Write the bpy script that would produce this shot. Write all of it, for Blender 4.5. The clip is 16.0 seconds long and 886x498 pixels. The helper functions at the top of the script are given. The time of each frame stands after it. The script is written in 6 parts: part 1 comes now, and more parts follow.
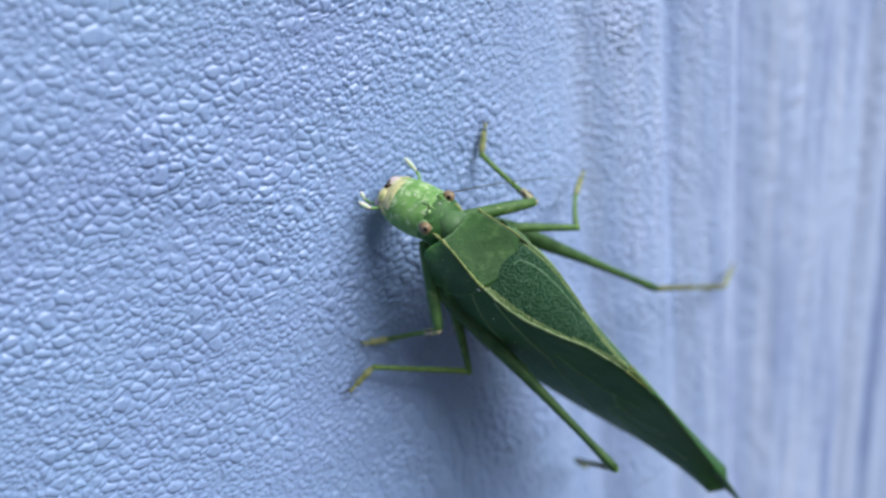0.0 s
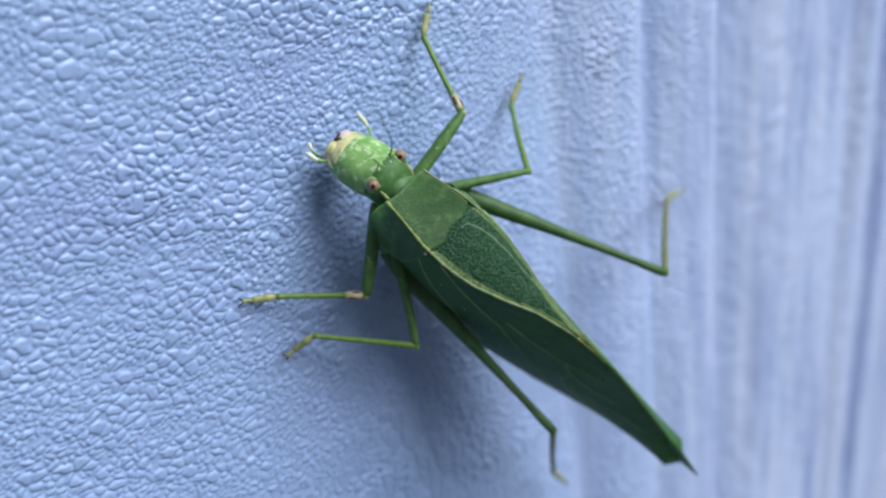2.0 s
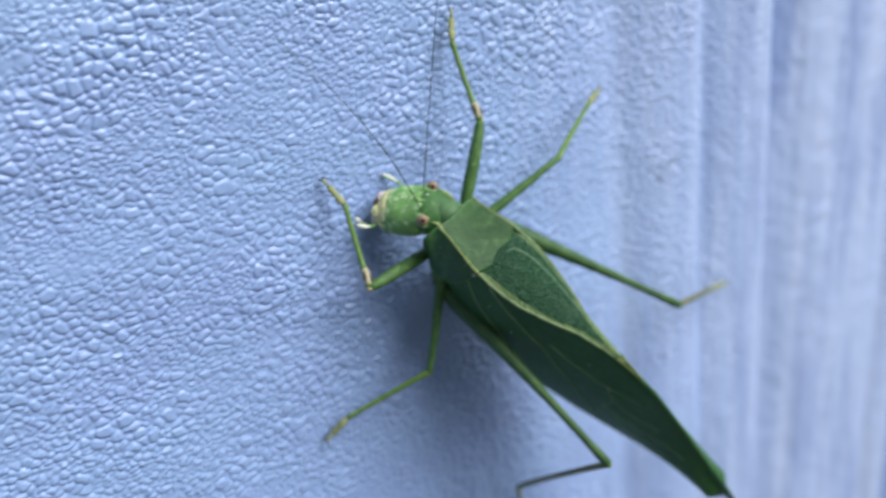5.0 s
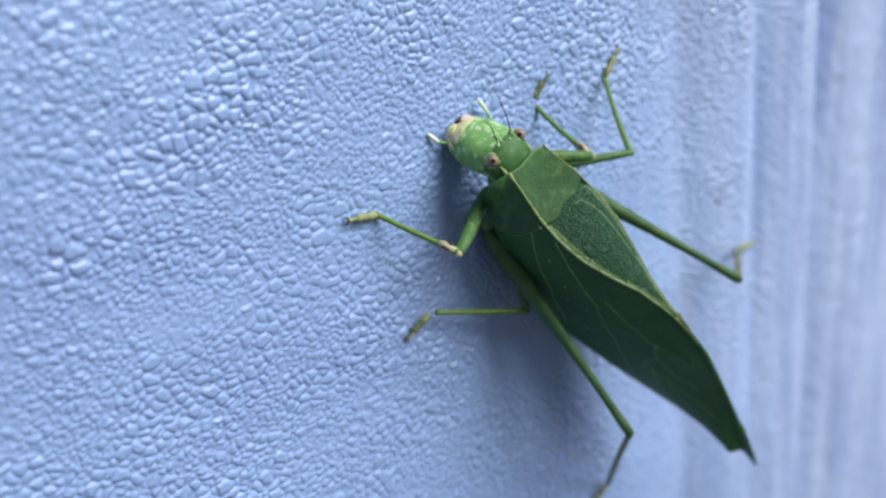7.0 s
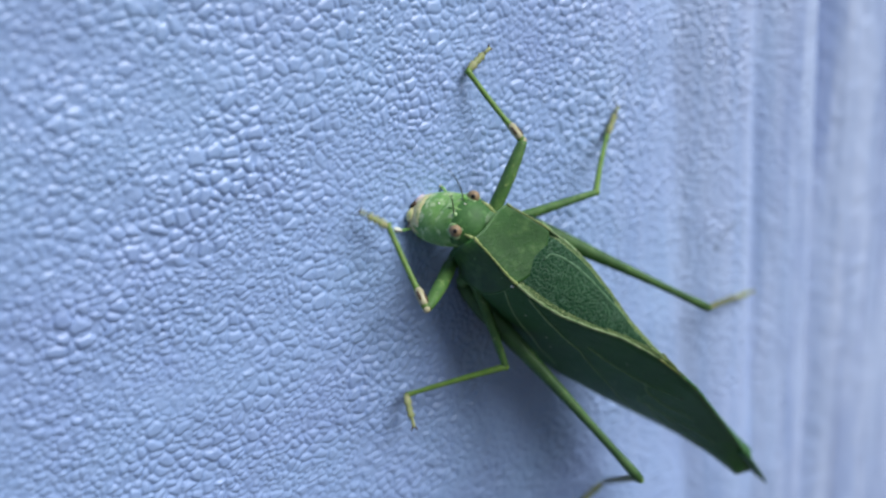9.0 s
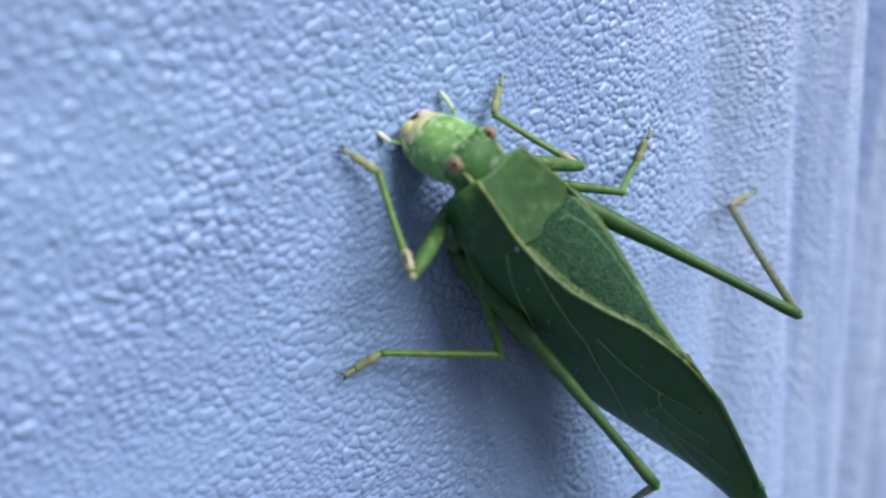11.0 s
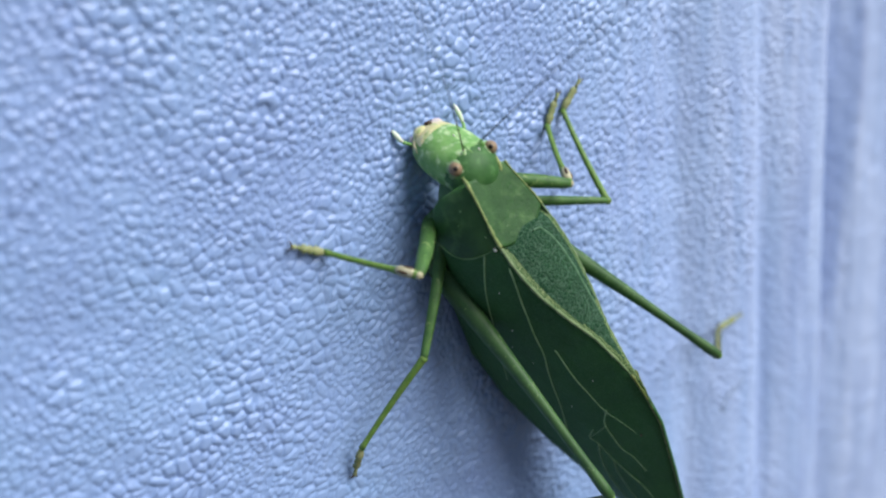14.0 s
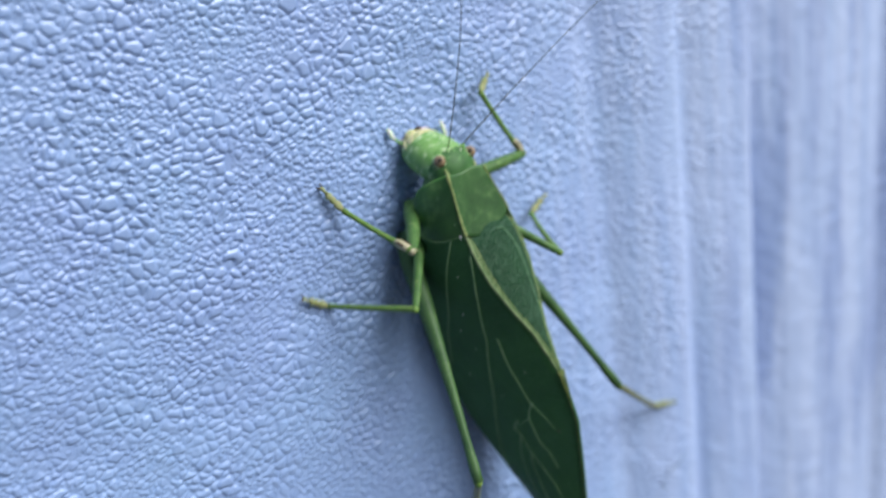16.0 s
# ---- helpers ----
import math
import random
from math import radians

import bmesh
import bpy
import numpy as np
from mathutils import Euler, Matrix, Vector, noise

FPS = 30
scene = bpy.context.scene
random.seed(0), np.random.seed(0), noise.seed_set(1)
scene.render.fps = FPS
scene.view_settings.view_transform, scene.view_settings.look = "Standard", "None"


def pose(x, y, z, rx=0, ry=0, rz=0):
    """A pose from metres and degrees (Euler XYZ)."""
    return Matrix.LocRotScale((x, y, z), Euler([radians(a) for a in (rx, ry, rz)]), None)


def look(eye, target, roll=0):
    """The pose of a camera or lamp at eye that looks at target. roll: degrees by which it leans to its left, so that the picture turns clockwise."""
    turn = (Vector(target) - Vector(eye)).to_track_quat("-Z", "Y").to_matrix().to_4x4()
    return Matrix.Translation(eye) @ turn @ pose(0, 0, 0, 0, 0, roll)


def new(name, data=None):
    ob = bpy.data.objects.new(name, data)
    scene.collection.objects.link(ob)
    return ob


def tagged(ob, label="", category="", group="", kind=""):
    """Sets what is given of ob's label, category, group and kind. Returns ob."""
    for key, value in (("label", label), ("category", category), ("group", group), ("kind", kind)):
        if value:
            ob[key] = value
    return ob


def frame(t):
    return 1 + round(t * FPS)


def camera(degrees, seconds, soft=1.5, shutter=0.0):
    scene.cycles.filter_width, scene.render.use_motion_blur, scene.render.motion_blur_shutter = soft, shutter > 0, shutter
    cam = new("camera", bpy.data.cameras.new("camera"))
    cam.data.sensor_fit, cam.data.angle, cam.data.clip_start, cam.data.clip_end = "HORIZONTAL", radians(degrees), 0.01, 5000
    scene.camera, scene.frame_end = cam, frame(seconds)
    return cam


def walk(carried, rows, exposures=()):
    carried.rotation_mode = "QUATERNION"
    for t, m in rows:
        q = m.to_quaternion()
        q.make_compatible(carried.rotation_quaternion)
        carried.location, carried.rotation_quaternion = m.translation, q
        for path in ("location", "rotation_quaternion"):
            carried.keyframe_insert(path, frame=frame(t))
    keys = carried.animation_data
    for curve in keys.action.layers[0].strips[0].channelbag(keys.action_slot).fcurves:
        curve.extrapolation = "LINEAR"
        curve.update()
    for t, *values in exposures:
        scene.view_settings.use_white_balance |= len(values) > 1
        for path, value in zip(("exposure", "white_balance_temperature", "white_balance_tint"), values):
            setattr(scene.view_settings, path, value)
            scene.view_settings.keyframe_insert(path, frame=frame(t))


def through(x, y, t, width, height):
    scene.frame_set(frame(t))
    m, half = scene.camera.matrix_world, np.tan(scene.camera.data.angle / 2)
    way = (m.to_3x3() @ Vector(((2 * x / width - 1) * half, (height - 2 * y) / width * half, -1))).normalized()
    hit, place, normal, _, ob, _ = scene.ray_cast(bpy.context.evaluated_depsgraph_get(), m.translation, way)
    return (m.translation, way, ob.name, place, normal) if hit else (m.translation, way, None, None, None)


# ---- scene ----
U = 0.0007        # one body unit in metres: the insect is about 58 mm long
HEIGHT = 1.4      # height of the wall patch above the ground

# ---- the camera and its walk ----
cam = camera(51.6, 16.0, soft=2.1, shutter=0.5)
cam.data.dof.use_dof = True
cam.data.dof.focus_distance = 0.087
cam.data.dof.aperture_fstop = 17.0
walk(cam, [
    (0, pose(0.00000, -0.07700, 1.40000, 63.03, 7.46, -38.66)),
    (0.5, pose(0.00054, -0.07675, 1.40036, 63.16, 7.44, -38.69)),
    (1, pose(-0.00040, -0.07579, 1.40016, 63.01, 7.35, -38.58)),
    (1.5, pose(0.00253, -0.07596, 1.40101, 63.01, 7.34, -38.71)),
    (2, pose(0.00239, -0.07938, 1.40266, 63.15, 7.14, -38.36)),
    (2.5, pose(0.00191, -0.07877, 1.40216, 63.43, 6.86, -38.17)),
    (3, pose(0.00498, -0.07859, 1.40451, 63.92, 6.62, -37.76)),
    (3.5, pose(0.00872, -0.08100, 1.40662, 64.15, 6.38, -37.13)),
    (4, pose(0.00719, -0.08731, 1.41154, 64.71, 6.33, -36.22)),
    (4.5, pose(0.00115, -0.08630, 1.41353, 65.10, 6.33, -35.61)),
    (5, pose(-0.00660, -0.08423, 1.41553, 65.38, 6.04, -35.42)),
    (5.2, pose(-0.00943, -0.08399, 1.41371, 65.37, 5.90, -35.27)),
    (7.3, pose(-0.01594, -0.07108, 1.42159, 65.51, 6.96, -39.56)),
    (7.5, pose(-0.01602, -0.07198, 1.42280, 65.75, 6.97, -39.47)),
    (8, pose(-0.01456, -0.07252, 1.42266, 65.86, 7.11, -39.45)),
    (8.2, pose(-0.01544, -0.07346, 1.42379, 66.02, 7.26, -39.22)),
    (10.3, pose(-0.00681, -0.06515, 1.42494, 65.27, 6.75, -38.43)),
    (10.5, pose(-0.00581, -0.06381, 1.42364, 65.18, 6.78, -38.32)),
    (11, pose(-0.00577, -0.06140, 1.42469, 65.63, 6.89, -38.34)),
    (11.5, pose(-0.00338, -0.06493, 1.42807, 65.69, 6.87, -38.10)),
    (12, pose(-0.00423, -0.07108, 1.42950, 65.78, 7.05, -38.31)),
    (12.5, pose(-0.00387, -0.06996, 1.42980, 66.30, 7.42, -38.25)),
    (13, pose(-0.00491, -0.06934, 1.43487, 66.94, 7.51, -37.88)),
    (13.5, pose(-0.00491, -0.06716, 1.43707, 66.90, 7.28, -37.59)),
    (14, pose(-0.00673, -0.06849, 1.44230, 67.43, 7.28, -37.89)),
    (14.5, pose(-0.00564, -0.07320, 1.44844, 67.88, 7.70, -37.54)),
    (15, pose(-0.00505, -0.07666, 1.45192, 68.44, 7.93, -37.50)),
    (15.5, pose(-0.00498, -0.08009, 1.45590, 68.99, 7.93, -37.03)),
    (16, pose(-0.00522, -0.08218, 1.45611, 69.28, 8.00, -37.17)),
], exposures=((0, 1.0), (3, 1.04), (7.4, 1.1), (8.2, 0.92), (11, 1.08), (13.5, 1.1), (16, 1.06)))

# ---- light ----
sky = bpy.data.worlds.new("sky")
scene.world = sky
sky.use_nodes = True
sky_nodes = sky.node_tree.nodes
sky_tex = sky_nodes.new("ShaderNodeTexSky")
sky_tex.sky_type, sky_tex.sun_disc = "NISHITA", False
sky_tex.sun_elevation, sky_tex.sun_rotation = radians(44), radians(142)
sky_nodes["Background"].inputs["Strength"].default_value = 0.037
sky.node_tree.links.new(sky_tex.outputs["Color"], sky_nodes["Background"].inputs["Color"])
sun_data = bpy.data.lights.new("sun", "SUN")
sun_data.energy, sun_data.angle, sun_data.color = 2.25, radians(42), (0.98, 0.97, 0.97)
sun = new("sun", sun_data)
sun.matrix_world = look((0.38 * 3, -0.58 * 3, HEIGHT + 0.72 * 3), (0, 0, HEIGHT))


# ---- materials ----
def shader(name, base, rough=0.5, metal=0.0):
    m = bpy.data.materials.new(name)
    m.use_nodes = True
    b = m.node_tree.nodes["Principled BSDF"]
    b.inputs["Base Color"].default_value = (*base, 1)
    b.inputs["Roughness"].default_value = rough
    b.inputs["Metallic"].default_value = metal
    return m, m.node_tree.nodes, m.node_tree.links, b


def coords(nodes, links, stretch=(1, 1, 1)):
    tc = nodes.new("ShaderNodeTexCoord")
    mp = nodes.new("ShaderNodeMapping")
    mp.inputs["Scale"].default_value = stretch
    links.new(tc.outputs["Object"], mp.inputs["Vector"])
    return mp.outputs["Vector"]


def noise_tex(nodes, links, vec, scale, detail=4.0, rough=0.55):
    n = nodes.new("ShaderNodeTexNoise")
    n.inputs["Scale"].default_value = scale
    n.inputs["Detail"].default_value = detail
    n.inputs["Roughness"].default_value = rough
    links.new(vec, n.inputs["Vector"])
    return n.outputs["Fac"]


def ramp(nodes, links, fac, stops):
    r = nodes.new("ShaderNodeValToRGB")
    el = r.color_ramp.elements
    while len(el) < len(stops):
        el.new(0.5)
    for e, (p, c) in zip(el, stops):
        e.position, e.color = p, (*c, 1)
    links.new(fac, r.inputs["Fac"])
    return r.outputs["Color"]


def mixed(nodes, links, fac, a, b):
    m = nodes.new("ShaderNodeMix")
    m.data_type = "RGBA"
    for src, sock in ((fac, m.inputs[0]), (a, m.inputs[6]), (b, m.inputs[7])):
        if isinstance(src, (int, float)):
            sock.default_value = src
        elif isinstance(src, tuple):
            sock.default_value = (*src, 1)
        else:
            links.new(src, sock)
    return m.outputs[2]


def bumped(nodes, links, b, fac, strength, distance):
    n = nodes.new("ShaderNodeBump")
    n.inputs["Strength"].default_value = strength
    n.inputs["Distance"].default_value = distance
    links.new(fac, n.inputs["Height"])
    links.new(n.outputs["Normal"], b.inputs["Normal"])


def skin(name, dark, light, rough=0.42, coarse=500.0, fine=3000.0, relief=0.25, depth=0.00006, through=0.0, spots=None):
    """Insect cuticle: two scales of mottling, fine relief, a little light through it."""
    m, n, l, b = shader(name, light, rough)
    v = coords(n, l)
    big = noise_tex(n, l, v, coarse)
    small = noise_tex(n, l, v, fine, 3)
    c1 = ramp(n, l, big, ((0.35, dark), (0.68, light)))
    c2 = mixed(n, l, small, c1, tuple(min(1.0, x * 1.25) for x in light))
    c = mixed(n, l, 0.35, c1, c2)
    if spots:
        colour, scale, low, high = spots
        s = noise_tex(n, l, v, scale, 2)
        s = ramp(n, l, s, ((low, (0, 0, 0)), (high, (1, 1, 1))))
        c = mixed(n, l, s, c, colour)
    l.new(c, b.inputs["Base Color"])
    b.inputs["Specular IOR Level"].default_value = 0.32
    bumped(n, l, b, small, relief, depth)
    if through:
        b.inputs["Subsurface Weight"].default_value = through
        b.inputs["Subsurface Radius"].default_value = (0.0004, 0.0009, 0.0003)
        b.inputs["Subsurface Scale"].default_value = 1.0
    return m


def wall_paint():
    """Blue paint over an embossed sheet: mottled, with streaks and painted-in sheen on the fluted side."""
    m, n, l, b = shader("blue_wall_paint", (0.27, 0.37, 0.68), 0.5)
    v = coords(n, l)
    blotch = noise_tex(n, l, v, 60.0, 5)
    grain = noise_tex(n, l, v, 900.0, 4)
    c = ramp(n, l, blotch, ((0.3, (0.228, 0.330, 0.602)), (0.7, (0.244, 0.384, 0.642))))
    c = mixed(n, l, ramp(n, l, grain, ((0.35, (0, 0, 0)), (0.75, (0.35, 0.35, 0.35)))), c, (0.32, 0.44, 0.68))
    # pale streaks down the flutes; the overall paling towards +x stands in for sheen
    vs = coords(n, l, (1, 1, 0.05))
    streak = noise_tex(n, l, vs, 420.0, 5, 0.6)
    place = n.new("ShaderNodeSeparateXYZ")
    tc = n.new("ShaderNodeTexCoord")
    l.new(tc.outputs["Object"], place.inputs[0])
    zone = n.new("ShaderNodeMapRange")
    zone.inputs["From Min"].default_value, zone.inputs["From Max"].default_value = 0.055, 0.125
    l.new(place.outputs["X"], zone.inputs["Value"])
    s = ramp(n, l, streak, ((0.38, (0, 0, 0)), (0.66, (1, 1, 1))))
    k = n.new("ShaderNodeMath")
    k.operation = "MULTIPLY"
    l.new(s, k.inputs[0])
    l.new(zone.outputs["Result"], k.inputs[1])
    sheen_tint = mixed(n, l, zone.outputs["Result"], c, (0.375, 0.490, 0.745))
    c = mixed(n, l, k.outputs[0], sheen_tint, (0.485, 0.58, 0.81))
    # grey-blue stains run down the fluted side and also carry the flutes' shade
    vd = coords(n, l, (1, 1, 0.12))
    stain_shade = ramp(n, l, noise_tex(n, l, vd, 130.0, 4, 0.6), ((0.48, (0, 0, 0)), (0.64, (0.75, 0.75, 0.75))))
    kd = n.new("ShaderNodeMath")
    kd.operation = "MULTIPLY"
    l.new(stain_shade, kd.inputs[0])
    l.new(zone.outputs["Result"], kd.inputs[1])
    c = mixed(n, l, kd.outputs[0], c, (0.180, 0.265, 0.52))
    l.new(c, b.inputs["Base Color"])
    fine = noise_tex(n, l, v, 2600.0, 3)
    bumped(n, l, b, fine, 0.25, 0.00005)
    b.inputs["Specular IOR Level"].default_value = 0.75
    b.inputs["Coat Weight"].default_value = 0.36
    b.inputs["Coat Roughness"].default_value = 0.24
    return m


WALL = wall_paint()
GROUND = skin("packed_earth", (0.045, 0.04, 0.03), (0.09, 0.075, 0.06), 0.95, 3.0, 60.0, 0.6, 0.01)
SCREEN_GREY = skin("skylight_screen_grey", (0.09, 0.09, 0.09), (0.16, 0.155, 0.15), 0.9, 4.0, 90.0, 0.5, 0.004)
SHIELD = skin("shield_green", (0.015, 0.062, 0.014), (0.040, 0.118, 0.030), 0.48, 330.0, 3000.0, 0.6, 0.00010, 0.3, ((0.075, 0.17, 0.05), 620.0, 0.52, 0.74))
FACE = skin("face_green", (0.085, 0.240, 0.050), (0.215, 0.40, 0.125), 0.52, 760.0, 4000.0, 0.35, 0.00006, 0.2, ((0.43, 0.58, 0.31), 1200.0, 0.50, 0.66))
CROWN = skin("crown_green", (0.022, 0.086, 0.019), (0.052, 0.145, 0.038), 0.58, 760.0, 3500.0, 0.35, 0.00006, 0.15, ((0.09, 0.22, 0.065), 1200.0, 0.55, 0.75))
PALE = skin("pale_keel", (0.13, 0.20, 0.055), (0.30, 0.345, 0.135), 0.5, 1800.0, 5000.0, 0.3, 0.00004)
RIDGE = skin("olive_ridge", (0.066, 0.110, 0.025), (0.143, 0.165, 0.050), 0.45, 1500.0, 5000.0, 0.3, 0.00004)
WING_KEEL = skin("wing_keel", (0.075, 0.15, 0.055), (0.21, 0.27, 0.135), 0.5, 1300.0, 5000.0, 0.4, 0.00006)
FOLD = skin("wing_fold", (0.030, 0.095, 0.038), (0.090, 0.180, 0.100), 0.45, 1800.0, 5200.0, 0.6, 0.00008)
VEIN = skin("pale_vein", (0.12, 0.25, 0.10), (0.24, 0.37, 0.19), 0.5, 1500.0, 5000.0, 0.2, 0.00003)
BELLY = skin("belly_green", (0.050, 0.130, 0.042), (0.100, 0.195, 0.080), 0.5, 700.0, 3000.0, 0.3, 0.00006, 0.2)
LEG = skin("leg_green", (0.040, 0.105, 0.026), (0.080, 0.170, 0.045), 0.55, 900.0, 4500.0, 0.3, 0.00005, 0.25, ((0.20, 0.29, 0.10), 1900.0, 0.60, 0.74))
HIND_LEG = skin("hind_leg_green", (0.028, 0.078, 0.025), (0.060, 0.128, 0.040), 0.55, 600.0, 4500.0, 0.3, 0.00005, 0.2, ((0.17, 0.27, 0.10), 2300.0, 0.64, 0.76))
SHIN = skin("shin_green", (0.075, 0.165, 0.026), (0.145, 0.235, 0.052), 0.42, 900.0, 4500.0, 0.25, 0.00004, 0.2)
HIND_SHIN = skin("hind_shin_olive", (0.085, 0.115, 0.034), (0.185, 0.180, 0.070), 0.5, 500.0, 4500.0, 0.3, 0.00005, 0.15)
FOOT = skin("foot_straw", (0.17, 0.20, 0.07), (0.29, 0.31, 0.15), 0.5, 1500.0, 4500.0, 0.3, 0.00004, 0.2)
KNEE = skin("knee_cream", (0.294, 0.280, 0.154), (0.434, 0.406, 0.266), 0.45, 1500.0, 4500.0, 0.2, 0.00003)
DARK = skin("dark_brown", (0.03, 0.018, 0.01), (0.07, 0.04, 0.02), 0.4, 1500.0, 4500.0, 0.2, 0.00003)
CREAM = skin("mouth_cream", (0.50, 0.49, 0.21), (0.68, 0.64, 0.40), 0.45, 900.0, 4500.0, 0.3, 0.00004, 0.2, ((0.30, 0.38, 0.15), 1100.0, 0.55, 0.7))
ROSE = skin("mouth_rose", (0.46, 0.37, 0.38), (0.62, 0.54, 0.54), 0.45, 900.0, 4500.0, 0.3, 0.00004, 0.2)
PALP = skin("palp_white", (0.527, 0.595, 0.425), (0.680, 0.714, 0.595), 0.4, 1500.0, 4500.0, 0.2, 0.00003, 0.3)
EYE = skin("eye_tan", (0.19, 0.13, 0.075), (0.30, 0.22, 0.13), 0.4, 1800.0, 6000.0, 0.2, 0.00002)
PUPIL = skin("pupil_black", (0.008, 0.006, 0.005), (0.016, 0.012, 0.010), 0.3, 1500.0, 4500.0, 0.1, 0.00002)
SOCKET = skin("eye_rim_green", (0.13, 0.27, 0.09), (0.30, 0.42, 0.22), 0.5, 1400.0, 4500.0, 0.3, 0.00004, 0.2)
FEELER = skin("antenna_brown", (0.036, 0.042, 0.018), (0.072, 0.072, 0.036), 0.5, 1500.0, 4500.0, 0.1, 0.00002)


def wing_skin(name, dark, light, line, scale, share, lift, gloss=0.14, stretch=(1, 1, 1)):
    """Leathery fore wing: net of fine cells over a mottled dark green."""
    m, n, l, b = shader(name, (0.035, 0.125, 0.035), 0.46)
    v = coords(n, l)
    cell = n.new("ShaderNodeTexVoronoi")
    cell.feature = "DISTANCE_TO_EDGE"
    cell.inputs["Scale"].default_value = scale
    l.new(coords(n, l, stretch), cell.inputs["Vector"])
    net = ramp(n, l, cell.outputs["Distance"], ((0.01, (1, 1, 1)), (0.11, (0, 0, 0))))
    big = noise_tex(n, l, v, 160.0, 4)
    c = ramp(n, l, big, ((0.3, dark), (0.72, light)))
    k = n.new("ShaderNodeMath")
    k.operation = "MULTIPLY"
    l.new(net, k.inputs[0])
    k.inputs[1].default_value = share
    c = mixed(n, l, k.outputs[0], c, line)
    l.new(c, b.inputs["Base Color"])
    wrinkle = noise_tex(n, l, coords(n, l, (1.0, 0.55, 1.0)), 900.0, 3)
    total = n.new("ShaderNodeMath")
    total.operation = "MULTIPLY_ADD"
    l.new(wrinkle, total.inputs[0])
    total.inputs[1].default_value = 1.3
    l.new(cell.outputs["Distance"], total.inputs[2])
    bumped(n, l, b, total.outputs[0], lift, 0.0002)
    b.inputs["Specular IOR Level"].default_value = gloss
    b.inputs["Subsurface Weight"].default_value = 0.1
    b.inputs["Subsurface Radius"].default_value = (0.0003, 0.0006, 0.0002)
    return m


WING = wing_skin("wing_green", (0.021, 0.080, 0.024), (0.040, 0.128, 0.037), (0.085, 0.180, 0.082), 3600.0, 0.45, 0.4, 0.13)
WING_TOP = wing_skin("wing_back_green", (0.007, 0.038, 0.016), (0.015, 0.062, 0.025), (0.085, 0.165, 0.105), 3500.0, 0.65, 0.9, 0.12, (0.6, 1.5, 1.0))
WING_BAND = wing_skin("wing_keel_band", (0.040, 0.095, 0.030), (0.070, 0.135, 0.045), (0.300, 0.360, 0.170), 4600.0, 0.9, 0.5, 0.14)

# ---- building helpers ----
def part(name, bm, material, parent=None, label="", smooth=True):
    me = bpy.data.meshes.new(name)
    bmesh.ops.recalc_face_normals(bm, faces=bm.faces[:])
    bm.to_mesh(me)
    bm.free()
    if smooth:
        me.polygons.foreach_set("use_smooth", [True] * len(me.polygons))
    me.materials.append(material)
    ob = new(name, me)
    ob.parent = parent
    return tagged(ob, label)


def skinned(bm, rings, closed=True, caps=True):
    """Faces between rings of equally many points (in body units)."""
    rows = [[bm.verts.new([c * U for c in p]) for p in ring] for ring in rings]
    n = len(rows[0])
    for a, b in zip(rows, rows[1:]):
        for i in range(n if closed else n - 1):
            j = (i + 1) % n
            bm.faces.new((a[i], a[j], b[j], b[i]))
    if closed and caps:
        bm.faces.new(rows[0])
        bm.faces.new(rows[-1])
    return bm


def spline(points, n):
    """n points on a smooth curve through the given ones."""
    p = np.array(points, float)
    q = np.vstack([2 * p[0] - p[1], p, 2 * p[-1] - p[-2]])
    out = []
    for s in np.linspace(0, len(p) - 1, n):
        k = min(int(s), len(p) - 2)
        f = s - k
        a, b, c, d = q[k:k + 4]
        out.append(0.5 * (2 * b + (c - a) * f + (2 * a - 5 * b + 4 * c - d) * f * f + (3 * b - a - 3 * c + d) * f ** 3))
    return np.array(out)


def tube(points, radii, sides=8, squash=1.0, bm=None):
    """A round bar along points; radii go with them. squash flattens it along its second axis."""
    bm = bm or bmesh.new()
    pts = [Vector(p) for p in points]
    rings, side = [], None
    for i, p in enumerate(pts):
        d = (pts[min(i + 1, len(pts) - 1)] - pts[max(i - 1, 0)]).normalized()
        if side is None:
            side = d.cross(Vector((0, 0, 1)) if abs(d.z) < 0.9 else Vector((1, 0, 0))).normalized()
        side = (side - d * side.dot(d)).normalized()
        up = side.cross(d)
        r = radii[i]
        rings.append([p + side * (r * math.cos(a)) + up * (r * squash * math.sin(a)) for a in [2 * math.pi * k / sides for k in range(sides)]])
    return skinned(bm, rings)


def ball(centre, radii, rings=10, sides=14, bm=None):
    bm = bm or bmesh.new()
    c = Vector(centre)
    rows = []
    for i in range(rings + 1):
        a = math.pi * (0.02 + 0.96 * i / rings)
        rows.append([c + Vector((radii[0] * math.sin(a) * math.cos(b), radii[1] * math.sin(a) * math.sin(b), radii[2] * math.cos(a))) for b in [2 * math.pi * k / sides for k in range(sides)]])
    return skinned(bm, rows)


def aim(ax, ay, az, bx, by, bz):
    """The pose, in body units, at a with its y axis towards b and its z axis as far up as that allows."""
    a, y = Vector((ax, ay, az)), (Vector((bx, by, bz)) - Vector((ax, ay, az))).normalized()
    x = y.cross(Vector((0.05, 0.02, 1))).normalized()
    z = x.cross(y)
    m = Matrix((x, y, z)).transposed().to_4x4()
    m.translation = a * U
    return m


def between(table, s):
    """Smooth value at s from a short table of (s, value)."""
    xs = [r[0] for r in table]
    return float(np.interp(s, xs, [r[1] for r in table]))


